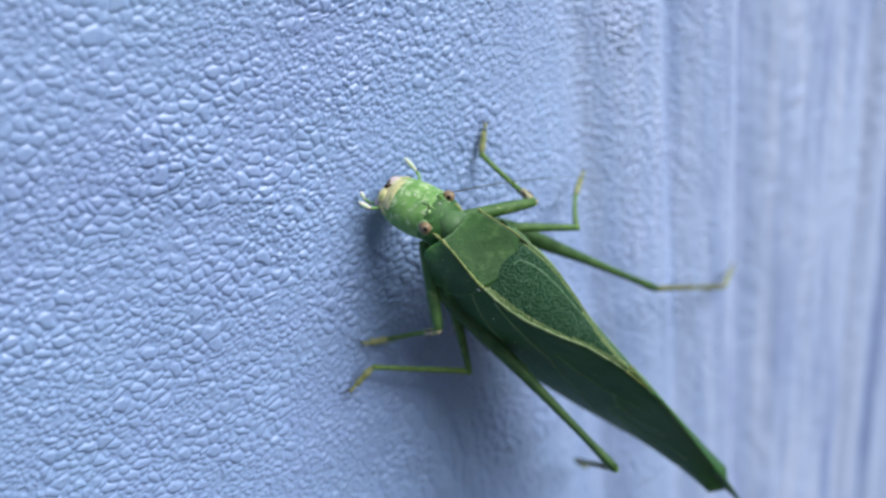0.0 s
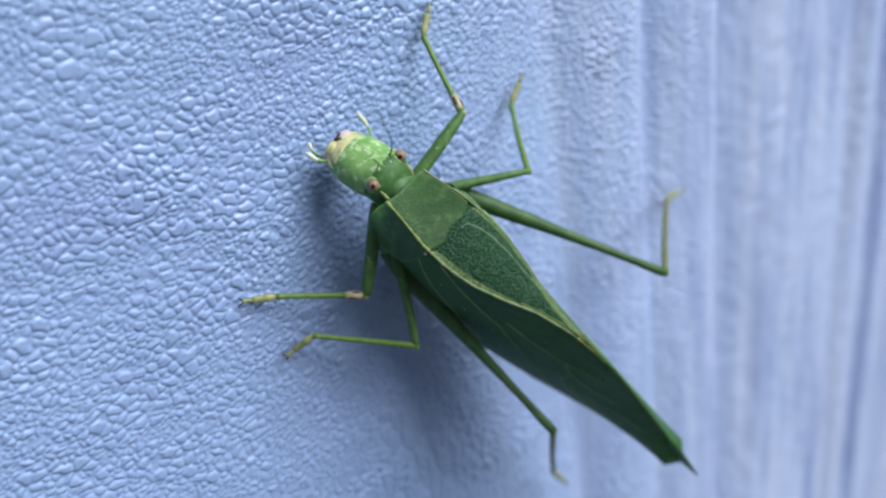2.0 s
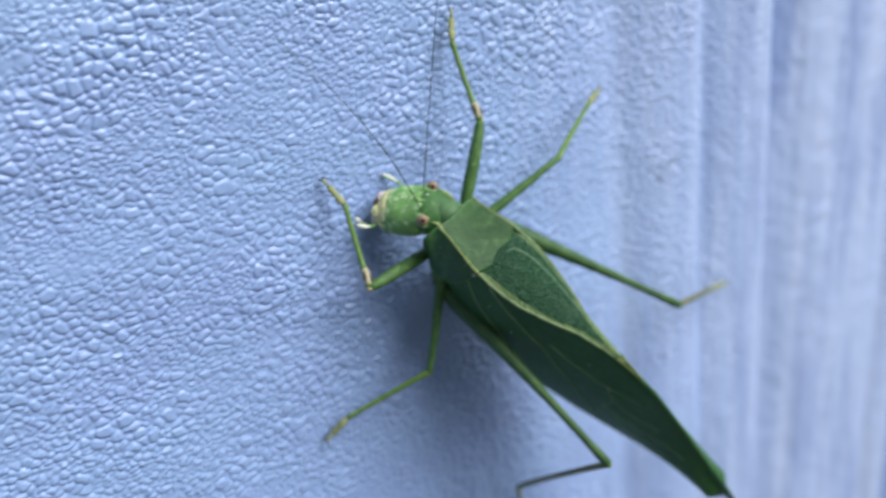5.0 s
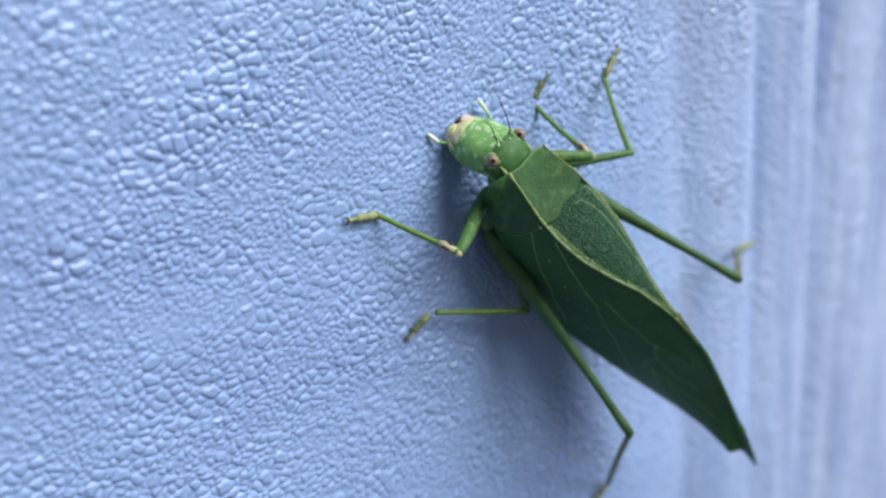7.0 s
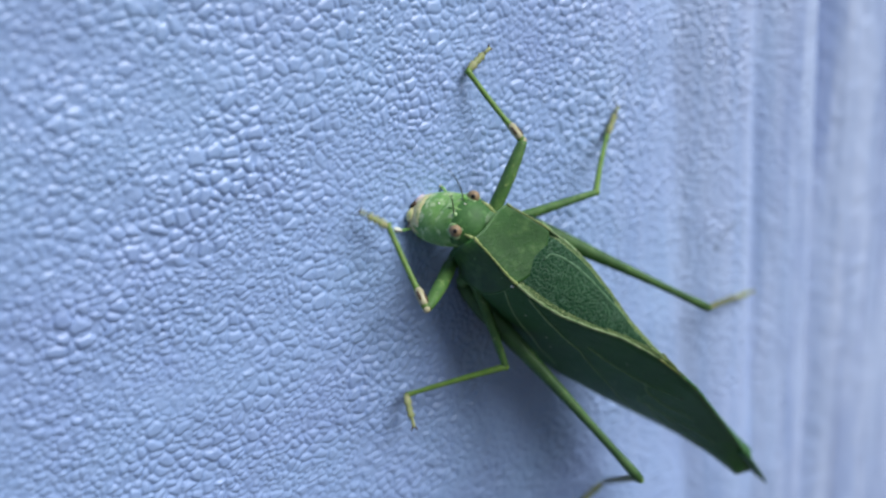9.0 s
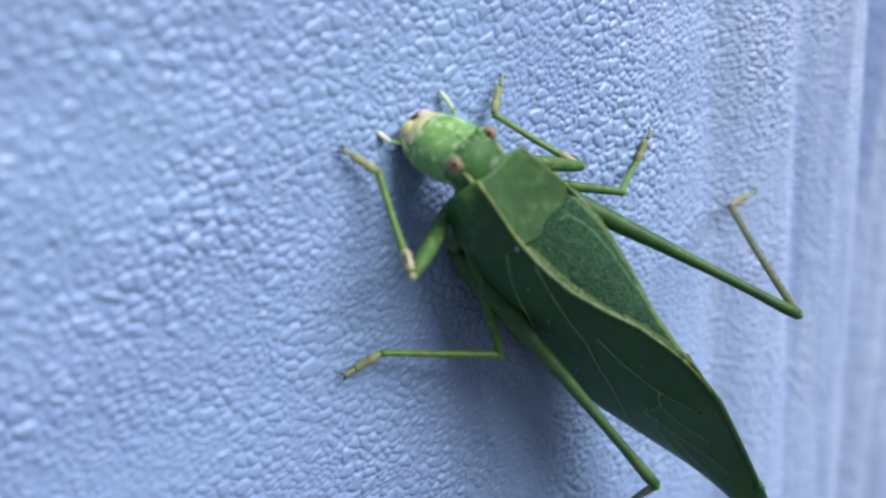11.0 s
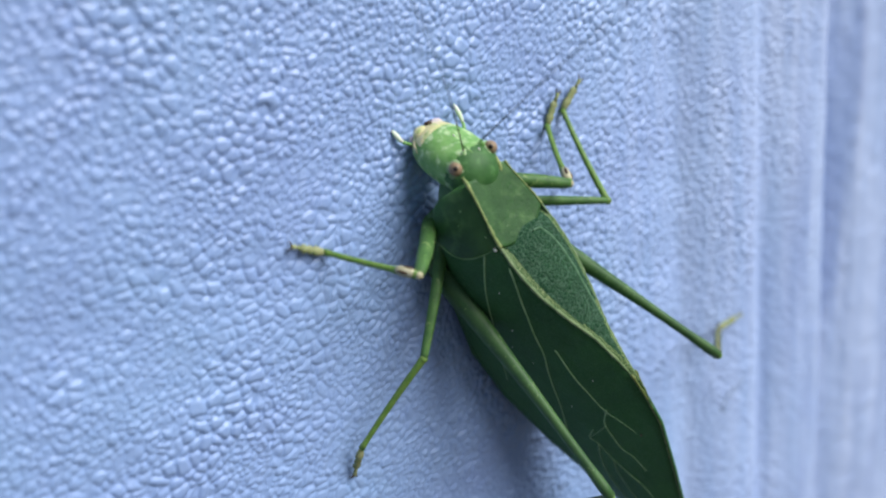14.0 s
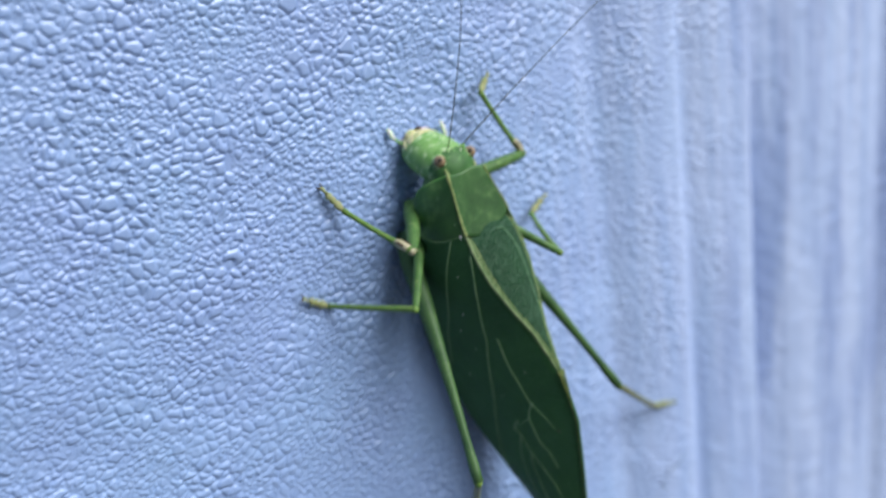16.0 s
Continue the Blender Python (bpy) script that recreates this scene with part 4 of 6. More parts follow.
    walk(limbs['left_fore_tarsus'], [
        (0, aim(-16.34, -9.44, -20.37, -19.77, -5.78, -18.99)), (0.5, aim(-14.86, 9.15, -11.35, -18.04, 13.22, -12.01)), (1, aim(-17.15, 5.11, -14.05, -20.19, 9.31, -13.73)),
        (1.5, aim(-20.08, 2.57, -15.66, -23.56, 6.43, -15.50)), (2, aim(-21.30, 0.54, -14.53, -24.98, 4.21, -14.54)), (2.5, aim(-16.75, -1.75, -17.52, -19.99, 2.24, -16.70)),
        (3, aim(-18.22, -5.61, -20.34, -22.00, -2.10, -19.70)), (3.5, aim(-12.08, 13.34, -8.00, -14.35, 17.44, -9.51)), (4, aim(-10.98, 11.96, -8.51, -11.61, 17.01, -9.60)),
        (4.5, aim(-10.29, 10.94, -8.43, -10.70, 16.12, -8.64)), (5, aim(-8.45, 11.56, -7.50, -7.71, 16.70, -7.74)), (5.2, aim(-8.26, 10.17, -7.99, -7.97, 15.35, -7.67)),
        (5.7, aim(-8.23, 9.31, -9.11, -9.38, 14.36, -8.65)), (6.2, aim(-14.46, 10.77, -8.28, -17.39, 15.05, -7.97)), (6.7, aim(-16.29, 8.77, -10.02, -20.11, 11.95, -9.27)),
        (7.3, aim(-17.98, 5.66, -10.81, -21.61, 8.49, -10.01)), (7.5, aim(-14.61, 4.35, -10.03, -18.08, 7.63, -9.00)), (8, aim(-9.08, 5.30, -8.34, -11.94, 9.61, -7.90)),
        (8.2, aim(-8.61, 6.22, -8.81, -11.55, 10.46, -8.16)), (8.7, aim(-11.09, 7.88, -10.20, -14.82, 8.87, -8.89)), (9.2, aim(-5.93, 9.27, -4.18, -3.90, 14.06, -4.34)),
        (9.7, aim(-7.42, 11.11, -6.25, -7.36, 16.31, -6.30)), (10.3, aim(-9.38, 12.80, -8.66, -12.26, 16.56, -7.69)), (10.5, aim(-9.89, 10.59, -9.20, -12.03, 15.31, -8.70)),
        (11, aim(-7.42, 6.74, -9.01, -8.67, 11.89, -8.94)), (11.5, aim(-10.97, 5.66, -10.68, -12.85, 10.62, -11.00)), (12, aim(-14.75, 1.54, -13.10, -17.10, 6.15, -13.65)),
        (12.5, aim(-14.40, -2.53, -13.97, -17.52, 1.63, -14.15)), (13, aim(-11.86, 10.79, -7.58, -15.70, 14.39, -8.12)), (13.5, aim(-11.47, 5.76, -10.08, -14.08, 10.22, -9.42)),
        (14, aim(-18.32, 2.72, -12.81, -21.41, 5.98, -12.21)), (14.5, aim(-25.59, -0.79, -12.60, -29.40, 2.63, -13.46)), (15, aim(-8.31, 10.65, -7.70, -9.94, 15.60, -7.79)),
        (15.5, aim(-5.82, 6.06, -9.49, -6.80, 11.13, -8.85)), (16, aim(-14.53, 0.90, -12.07, -16.37, 5.76, -12.15)),
    ])
    walk(limbs['right_fore_femur'], [
        (0, aim(3.01, -2.69, -6.22, 12.36, -10.52, -6.26)), (0.5, aim(3.19, -2.79, -6.26, 11.89, -11.28, -5.18)), (1, aim(3.37, -2.93, -6.24, 11.02, -12.38, -5.18)),
        (1.5, aim(3.87, -3.43, -6.08, 12.49, -11.38, -2.74)), (2, aim(3.58, -3.10, -6.22, 15.71, -2.53, -5.11)), (2.5, aim(4.15, -3.11, -6.11, 16.17, -3.29, -4.03)),
        (3, aim(4.00, -3.26, -6.11, 15.37, -6.79, -3.43)), (3.5, aim(3.91, -3.32, -6.11, 14.34, -9.01, -3.33)), (4, aim(3.58, -3.16, -6.20, 12.58, -10.61, -2.70)),
        (4.5, aim(3.15, -2.85, -6.31, 12.95, -9.72, -3.95)), (5, aim(5.02, -2.14, -5.84, 15.10, 4.26, -3.32)), (5.2, aim(4.57, -2.67, -5.82, 15.24, 1.67, -1.79)),
        (5.7, aim(2.65, -3.23, -6.54, 13.98, -1.62, -2.31)), (6.2, aim(1.46, -2.71, -6.97, 12.74, -4.89, -2.86)), (6.7, aim(1.61, -1.90, -6.89, 11.49, -8.16, -3.42)),
        (7.3, aim(2.95, -2.33, -6.40, 9.98, -12.04, -4.17)), (7.5, aim(2.81, -2.24, -6.44, 10.33, -11.56, -4.10)), (8, aim(3.69, -3.01, -6.10, 12.89, 2.03, 0.11)),
        (8.2, aim(3.88, -2.89, -6.03, 13.54, 2.70, -1.10)), (8.7, aim(3.02, -3.29, -6.39, 13.85, 0.93, -2.69)), (9.2, aim(2.46, -3.33, -6.41, 14.21, -0.85, -4.27)),
        (9.7, aim(2.41, -3.15, -6.26, 14.60, -2.63, -5.86)), (10.3, aim(3.11, -3.05, -6.17, 15.09, -4.72, -7.75)), (10.5, aim(3.36, -3.04, -6.20, 14.55, -7.62, -7.91)),
        (11, aim(3.76, -3.39, -6.24, 11.75, -12.57, -7.00)), (11.5, aim(4.62, -3.64, -6.11, 15.56, -8.93, -5.02)), (12, aim(3.14, -3.35, -6.63, 10.63, 1.58, 1.64)),
        (12.5, aim(3.49, -3.10, -6.23, 15.31, -4.14, -3.37)), (13, aim(3.68, -3.11, -6.17, 15.27, -3.20, -2.37)), (13.5, aim(3.69, -3.17, -6.17, 14.80, -7.25, -3.21)),
        (14, aim(3.75, -3.34, -6.09, 11.91, -11.25, -1.64)), (14.5, aim(3.63, -3.28, -6.13, 9.89, -12.41, -1.01)), (15, aim(3.85, -3.56, -5.88, 10.15, -11.92, 0.38)),
        (15.5, aim(3.76, -3.31, -6.17, 13.02, -11.02, -4.21)), (16, aim(5.23, -3.33, -6.23, 17.32, -4.90, -6.27)),
    ])
    walk(limbs['right_fore_tibia'], [
        (0, aim(12.36, -10.52, -6.26, 15.65, -1.83, -15.54)), (0.5, aim(11.89, -11.28, -5.18, 18.05, -4.07, -14.25)), (1, aim(11.02, -12.38, -5.18, 15.96, -6.00, -15.53)),
        (1.5, aim(12.49, -11.38, -2.74, 13.09, -6.81, -15.03)), (2, aim(15.71, -2.53, -5.11, 21.91, 8.39, -8.93)), (2.5, aim(16.17, -3.29, -4.03, 26.62, 3.27, -8.50)),
        (3, aim(15.37, -6.79, -3.43, 24.41, 0.45, -9.60)), (3.5, aim(14.34, -9.01, -3.33, 21.27, -0.48, -10.51)), (4, aim(12.58, -10.61, -2.70, 18.34, -2.67, -11.40)),
        (4.5, aim(12.95, -9.72, -3.95, 19.36, -3.01, -13.22)), (5, aim(15.10, 4.26, -3.32, 21.52, 15.70, -3.04)), (5.2, aim(15.24, 1.67, -1.79, 20.59, 13.61, -2.89)),
        (5.7, aim(13.98, -1.62, -2.31, 19.02, 10.37, -4.04)), (6.2, aim(12.74, -4.89, -2.86, 17.39, 6.98, -5.96)), (6.7, aim(11.49, -8.16, -3.42, 15.53, -0.20, -13.01)),
        (7.3, aim(9.98, -12.04, -4.17, 14.16, -3.88, -13.52)), (7.5, aim(10.33, -11.56, -4.10, 17.89, -6.70, -13.63)), (8, aim(12.89, 2.03, 0.11, 22.82, 9.18, -4.64)),
        (8.2, aim(13.54, 2.70, -1.10, 23.88, 9.33, -5.70)), (8.7, aim(13.85, 0.93, -2.69, 21.33, 11.24, -5.74)), (9.2, aim(14.21, -0.85, -4.27, 14.93, 12.13, -5.88)),
        (9.7, aim(14.60, -2.63, -5.86, 9.69, 9.41, -7.44)), (10.3, aim(15.09, -4.72, -7.75, 7.30, 5.80, -8.64)), (10.5, aim(14.55, -7.62, -7.91, 7.52, 3.37, -9.31)),
        (11, aim(11.75, -12.57, -7.00, 9.22, -0.09, -10.14)), (11.5, aim(15.56, -8.93, -5.02, 27.11, -2.69, -5.36)), (12, aim(10.63, 1.58, 1.64, 22.17, 5.42, -3.30)),
        (12.5, aim(15.31, -4.14, -3.37, 26.05, 2.47, -6.93)), (13, aim(15.27, -3.20, -2.37, 26.86, 0.05, -7.59)), (13.5, aim(14.80, -7.25, -3.21, 27.06, -6.15, -7.76)),
        (14, aim(11.91, -11.25, -1.64, 20.95, -5.57, -9.23)), (14.5, aim(9.89, -12.41, -1.01, 15.45, -7.14, -11.65)), (15, aim(10.15, -11.92, 0.38, 13.50, -7.64, -11.57)),
        (15.5, aim(13.02, -11.02, -4.21, 20.43, -2.52, -10.87)), (16, aim(17.32, -4.90, -6.27, 13.12, 7.46, -4.98)),
    ])
    walk(limbs['right_fore_tarsus'], [
        (0, aim(15.65, -1.83, -15.54, 19.91, 1.05, -14.74)), (0.5, aim(18.05, -4.07, -14.25, 22.76, -1.89, -13.98)), (1, aim(15.96, -6.00, -15.53, 20.47, -3.48, -14.93)),
        (1.5, aim(13.09, -6.81, -15.03, 17.71, -4.43, -15.28)), (2, aim(21.91, 8.39, -8.93, 26.62, 10.46, -9.68)), (2.5, aim(26.62, 3.27, -8.50, 31.45, 4.89, -9.55)),
        (3, aim(24.41, 0.45, -9.60, 29.21, 2.43, -9.86)), (3.5, aim(21.27, -0.48, -10.51, 25.88, 1.92, -10.57)), (4, aim(18.34, -2.67, -11.40, 22.68, 0.13, -10.75)),
        (4.5, aim(19.36, -3.01, -13.22, 24.03, -0.83, -12.52)), (5, aim(21.52, 15.70, -3.04, 25.43, 19.14, -2.94)), (5.2, aim(20.59, 13.61, -2.89, 24.65, 16.38, -3.25)),
        (5.7, aim(19.02, 10.37, -4.04, 22.92, 13.69, -4.97)), (6.2, aim(17.39, 6.98, -5.96, 21.27, 10.21, -7.18)), (6.7, aim(15.53, -0.20, -13.01, 18.30, 1.06, -10.49)),
        (7.3, aim(14.16, -3.88, -13.52, 17.05, -2.00, -11.40)), (7.5, aim(17.89, -6.70, -13.63, 19.55, -4.26, -11.23)), (8, aim(22.82, 9.18, -4.64, 27.71, 10.84, -5.29)),
        (8.2, aim(23.88, 9.33, -5.70, 28.85, 10.87, -5.67)), (8.7, aim(21.33, 11.24, -5.74, 26.62, 11.18, -5.36)), (9.2, aim(14.93, 12.13, -5.88, 20.42, 11.08, -5.91)),
        (9.7, aim(9.69, 9.41, -7.44, 14.77, 10.83, -6.73)), (10.3, aim(7.30, 5.80, -8.64, 10.50, 9.78, -7.67)), (10.5, aim(7.52, 3.37, -9.31, 11.03, 7.12, -8.56)),
        (11, aim(9.22, -0.09, -10.14, 13.94, 2.05, -10.61)), (11.5, aim(27.11, -2.69, -5.36, 32.10, -3.70, -6.41)), (12, aim(22.17, 5.42, -3.30, 26.61, 8.06, -3.87)),
        (12.5, aim(26.05, 2.47, -6.93, 28.48, 6.57, -5.24)), (13, aim(26.86, 0.05, -7.59, 31.68, 2.00, -7.44)), (13.5, aim(27.06, -6.15, -7.76, 31.92, -4.32, -7.50)),
        (14, aim(20.95, -5.57, -9.23, 24.38, -2.58, -7.34)), (14.5, aim(15.45, -7.14, -11.65, 18.81, -3.39, -10.35)), (15, aim(13.50, -7.64, -11.57, 16.96, -3.90, -11.12)),
        (15.5, aim(20.43, -2.52, -10.87, 25.59, -1.69, -10.40)), (16, aim(13.12, 7.46, -4.98, 17.63, 9.29, -6.81)),
    ])
    walk(limbs['left_mid_femur'], [
        (0, aim(-4.43, -7.99, -11.88, -12.79, -22.34, -16.37)), (0.5, aim(-4.29, -7.85, -11.73, -12.02, -22.99, -14.36)), (1, aim(-4.22, -7.73, -11.74, -11.64, -22.89, -15.08)),
        (1.5, aim(-4.07, -7.39, -11.67, -12.41, -21.96, -15.43)), (2, aim(-3.88, -7.06, -11.60, -14.44, -20.63, -11.56)), (2.5, aim(-4.17, -7.57, -11.68, -12.34, -22.48, -14.28)),
        (3, aim(-4.38, -7.54, -11.79, -16.33, -18.94, -16.58)), (3.5, aim(-4.43, -7.54, -11.88, -16.52, -17.91, -18.37)), (4, aim(-4.58, -7.58, -11.87, -17.80, -17.18, -17.24)),
        (4.5, aim(-4.91, -7.77, -11.96, -18.56, -16.98, -16.94)), (5, aim(-4.75, -7.75, -11.93, -17.71, -17.84, -17.07)), (5.2, aim(-4.40, -7.44, -11.72, -18.10, -17.29, -15.06)),
        (5.7, aim(-3.89, -7.07, -11.59, -16.12, -18.72, -14.84)), (6.2, aim(-3.71, -6.84, -11.54, -14.15, -20.16, -14.61)), (6.7, aim(-3.76, -6.85, -11.55, -12.18, -21.59, -14.35)),
        (7.3, aim(-3.98, -7.31, -11.63, -9.81, -23.31, -14.04)), (7.5, aim(-4.03, -7.21, -11.46, -13.78, -16.75, -0.99)), (8, aim(-4.27, -8.13, -11.79, -9.84, -24.12, -14.80)),
        (8.2, aim(-4.28, -8.06, -11.77, -10.34, -23.92, -14.55)), (8.7, aim(-3.57, -6.49, -11.59, -11.96, -21.50, -11.84)), (9.2, aim(-2.93, -5.88, -11.84, -13.59, -19.10, -9.14)),
        (9.7, aim(-2.85, -6.19, -12.08, -15.24, -16.72, -6.45)), (10.3, aim(-3.86, -7.07, -11.62, -17.26, -13.84, -3.22)), (10.5, aim(-3.74, -6.99, -11.69, -16.90, -14.92, -3.95)),
        (11, aim(-3.85, -6.98, -11.59, -11.92, -22.11, -12.93)), (11.5, aim(-3.40, -6.91, -11.81, -18.45, -12.15, -5.32)), (12, aim(-2.91, -6.76, -11.87, -18.72, -11.94, -7.53)),
        (12.5, aim(-3.36, -6.82, -11.74, -18.31, -14.31, -7.70)), (13, aim(-3.60, -6.93, -11.76, -17.23, -14.16, -4.16)), (13.5, aim(-3.67, -6.91, -11.69, -16.79, -16.78, -6.55)),
        (14, aim(-3.21, -6.57, -11.57, -16.99, -16.85, -12.02)), (14.5, aim(-3.42, -6.78, -12.01, -15.22, -14.20, -1.94)), (15, aim(-3.39, -6.75, -11.97, -15.63, -14.84, -3.00)),
        (15.5, aim(-3.56, -6.74, -11.91, -13.77, -16.93, -2.55)), (16, aim(-3.63, -6.90, -11.79, -15.97, -15.32, -3.27)),
    ])
    walk(limbs['left_mid_tibia'], [
        (0, aim(-12.79, -22.34, -16.37, -21.59, -9.63, -19.29)), (0.5, aim(-12.02, -22.99, -14.36, -19.08, -10.34, -20.49)), (1, aim(-11.64, -22.89, -15.08, -21.18, -13.10, -22.87)),
        (1.5, aim(-12.41, -21.96, -15.43, -23.06, -16.74, -25.76)), (2, aim(-14.44, -20.63, -11.56, -22.41, -7.96, -16.41)), (2.5, aim(-12.34, -22.48, -14.28, -18.74, -9.06, -19.41)),
        (3, aim(-16.33, -18.94, -16.58, -26.45, -7.51, -20.36)), (3.5, aim(-16.52, -17.91, -18.37, -29.68, -10.12, -22.06)), (4, aim(-17.80, -17.18, -17.24, -31.72, -14.89, -24.20)),
        (4.5, aim(-18.56, -16.98, -16.94, -32.23, -15.04, -24.48)), (5, aim(-17.71, -17.84, -17.07, -31.33, -13.29, -23.49)), (5.2, aim(-18.10, -17.29, -15.06, -31.07, -13.63, -23.17)),
        (5.7, aim(-16.12, -18.72, -14.84, -29.91, -16.96, -22.20)), (6.2, aim(-14.15, -20.16, -14.61, -28.48, -21.27, -20.98)), (6.7, aim(-12.18, -21.59, -14.35, -21.10, -8.67, -15.31)),
        (7.3, aim(-9.81, -23.31, -14.04, -21.88, -13.29, -15.35)), (7.5, aim(-13.78, -16.75, -0.99, -18.64, -15.09, -15.86)), (8, aim(-9.84, -24.12, -14.80, -16.10, -10.13, -11.27)),
        (8.2, aim(-10.34, -23.92, -14.55, -16.17, -9.50, -12.16)), (8.7, aim(-11.96, -21.50, -11.84, -20.33, -8.33, -13.77)), (9.2, aim(-13.59, -19.10, -9.14, -25.20, -12.59, -17.54)),
        (9.7, aim(-15.24, -16.72, -6.45, -20.48, -2.80, -11.59)), (10.3, aim(-17.26, -13.84, -3.22, -24.04, -4.27, -13.71)), (10.5, aim(-16.90, -14.92, -3.95, -23.54, -6.30, -15.32)),
        (11, aim(-11.92, -22.11, -12.93, -21.57, -10.02, -15.75)), (11.5, aim(-18.45, -12.15, -5.32, -24.19, 0.09, -13.36)), (12, aim(-18.72, -11.94, -7.53, -27.99, -3.11, -16.69)),
        (12.5, aim(-18.31, -14.31, -7.70, -28.48, -7.51, -17.58)), (13, aim(-17.23, -14.16, -4.16, -26.85, -8.63, -15.31)), (13.5, aim(-16.79, -16.78, -6.55, -27.22, -15.52, -18.28)),
        (14, aim(-16.99, -16.85, -12.02, -28.37, -22.77, -21.11)), (14.5, aim(-15.22, -14.20, -1.94, -22.60, -6.36, -13.41)), (15, aim(-15.63, -14.84, -3.00, -24.43, -10.67, -15.35)),
        (15.5, aim(-13.77, -16.93, -2.55, -22.17, -14.50, -15.62)), (16, aim(-15.97, -15.32, -3.27, -21.10, -11.54, -17.62)),
    ])
    walk(limbs['left_mid_tarsus'], [
        (0, aim(-21.59, -9.63, -19.29, -26.80, -9.42, -20.69)), (0.5, aim(-19.08, -10.34, -20.49, -24.12, -9.33, -22.13)), (1, aim(-21.18, -13.10, -22.87, -26.34, -12.89, -24.47)),
        (1.5, aim(-23.06, -16.74, -25.76, -28.36, -15.95, -26.44)), (2, aim(-22.41, -7.96, -16.41, -27.15, -7.29, -18.92)), (2.5, aim(-18.74, -9.06, -19.41, -23.66, -7.83, -21.27)),
        (3, aim(-26.45, -7.51, -20.36, -31.34, -6.10, -22.17)), (3.5, aim(-29.68, -10.12, -22.06, -34.83, -10.21, -23.67)), (4, aim(-31.72, -14.89, -24.20, -36.37, -15.23, -26.93)),
        (4.5, aim(-32.23, -15.04, -24.48, -36.90, -15.20, -27.19)), (5, aim(-31.33, -13.29, -23.49, -36.39, -13.22, -25.37)), (5.2, aim(-31.07, -13.63, -23.17, -35.99, -14.09, -25.35)),
        (5.7, aim(-29.91, -16.96, -22.20, -34.82, -17.23, -24.44)), (6.2, aim(-28.48, -21.27, -20.98, -33.43, -21.84, -23.07)), (6.7, aim(-21.10, -8.67, -15.31, -25.92, -9.35, -17.64)),
        (7.3, aim(-21.88, -13.29, -15.35, -26.83, -13.08, -17.48)), (7.5, aim(-18.64, -15.09, -15.86, -23.67, -13.52, -17.04)), (8, aim(-16.10, -10.13, -11.27, -21.18, -9.70, -13.06)),
        (8.2, aim(-16.17, -9.50, -12.16, -21.24, -8.50, -13.72)), (8.7, aim(-20.33, -8.33, -13.77, -24.44, -11.58, -15.06)), (9.2, aim(-25.20, -12.59, -17.54, -28.39, -15.03, -13.93)),
        (9.7, aim(-20.48, -2.80, -11.59, -24.68, 0.04, -13.44)), (10.3, aim(-24.04, -4.27, -13.71, -28.70, -2.48, -15.77)), (10.5, aim(-23.54, -6.30, -15.32, -28.27, -4.75, -17.42)),
        (11, aim(-21.57, -10.02, -15.75, -26.58, -8.39, -16.94)), (11.5, aim(-24.19, 0.09, -13.36, -27.88, 3.57, -15.24)), (12, aim(-27.99, -3.11, -16.69, -32.10, -0.27, -18.74)),
        (12.5, aim(-28.48, -7.51, -17.58, -32.94, -4.59, -18.48)), (13, aim(-26.85, -8.63, -15.31, -31.16, -5.69, -16.67)), (13.5, aim(-27.22, -15.52, -18.28, -31.66, -12.75, -19.57)),
        (14, aim(-28.37, -22.77, -21.11, -30.33, -25.90, -24.35)), (14.5, aim(-22.60, -6.36, -13.41, -27.24, -4.70, -15.62)), (15, aim(-24.43, -10.67, -15.35, -29.44, -9.31, -16.88)),
        (15.5, aim(-22.17, -14.50, -15.62, -27.20, -12.92, -16.76)), (16, aim(-21.10, -11.54, -17.62, -24.07, -8.94, -16.69)),
    ])
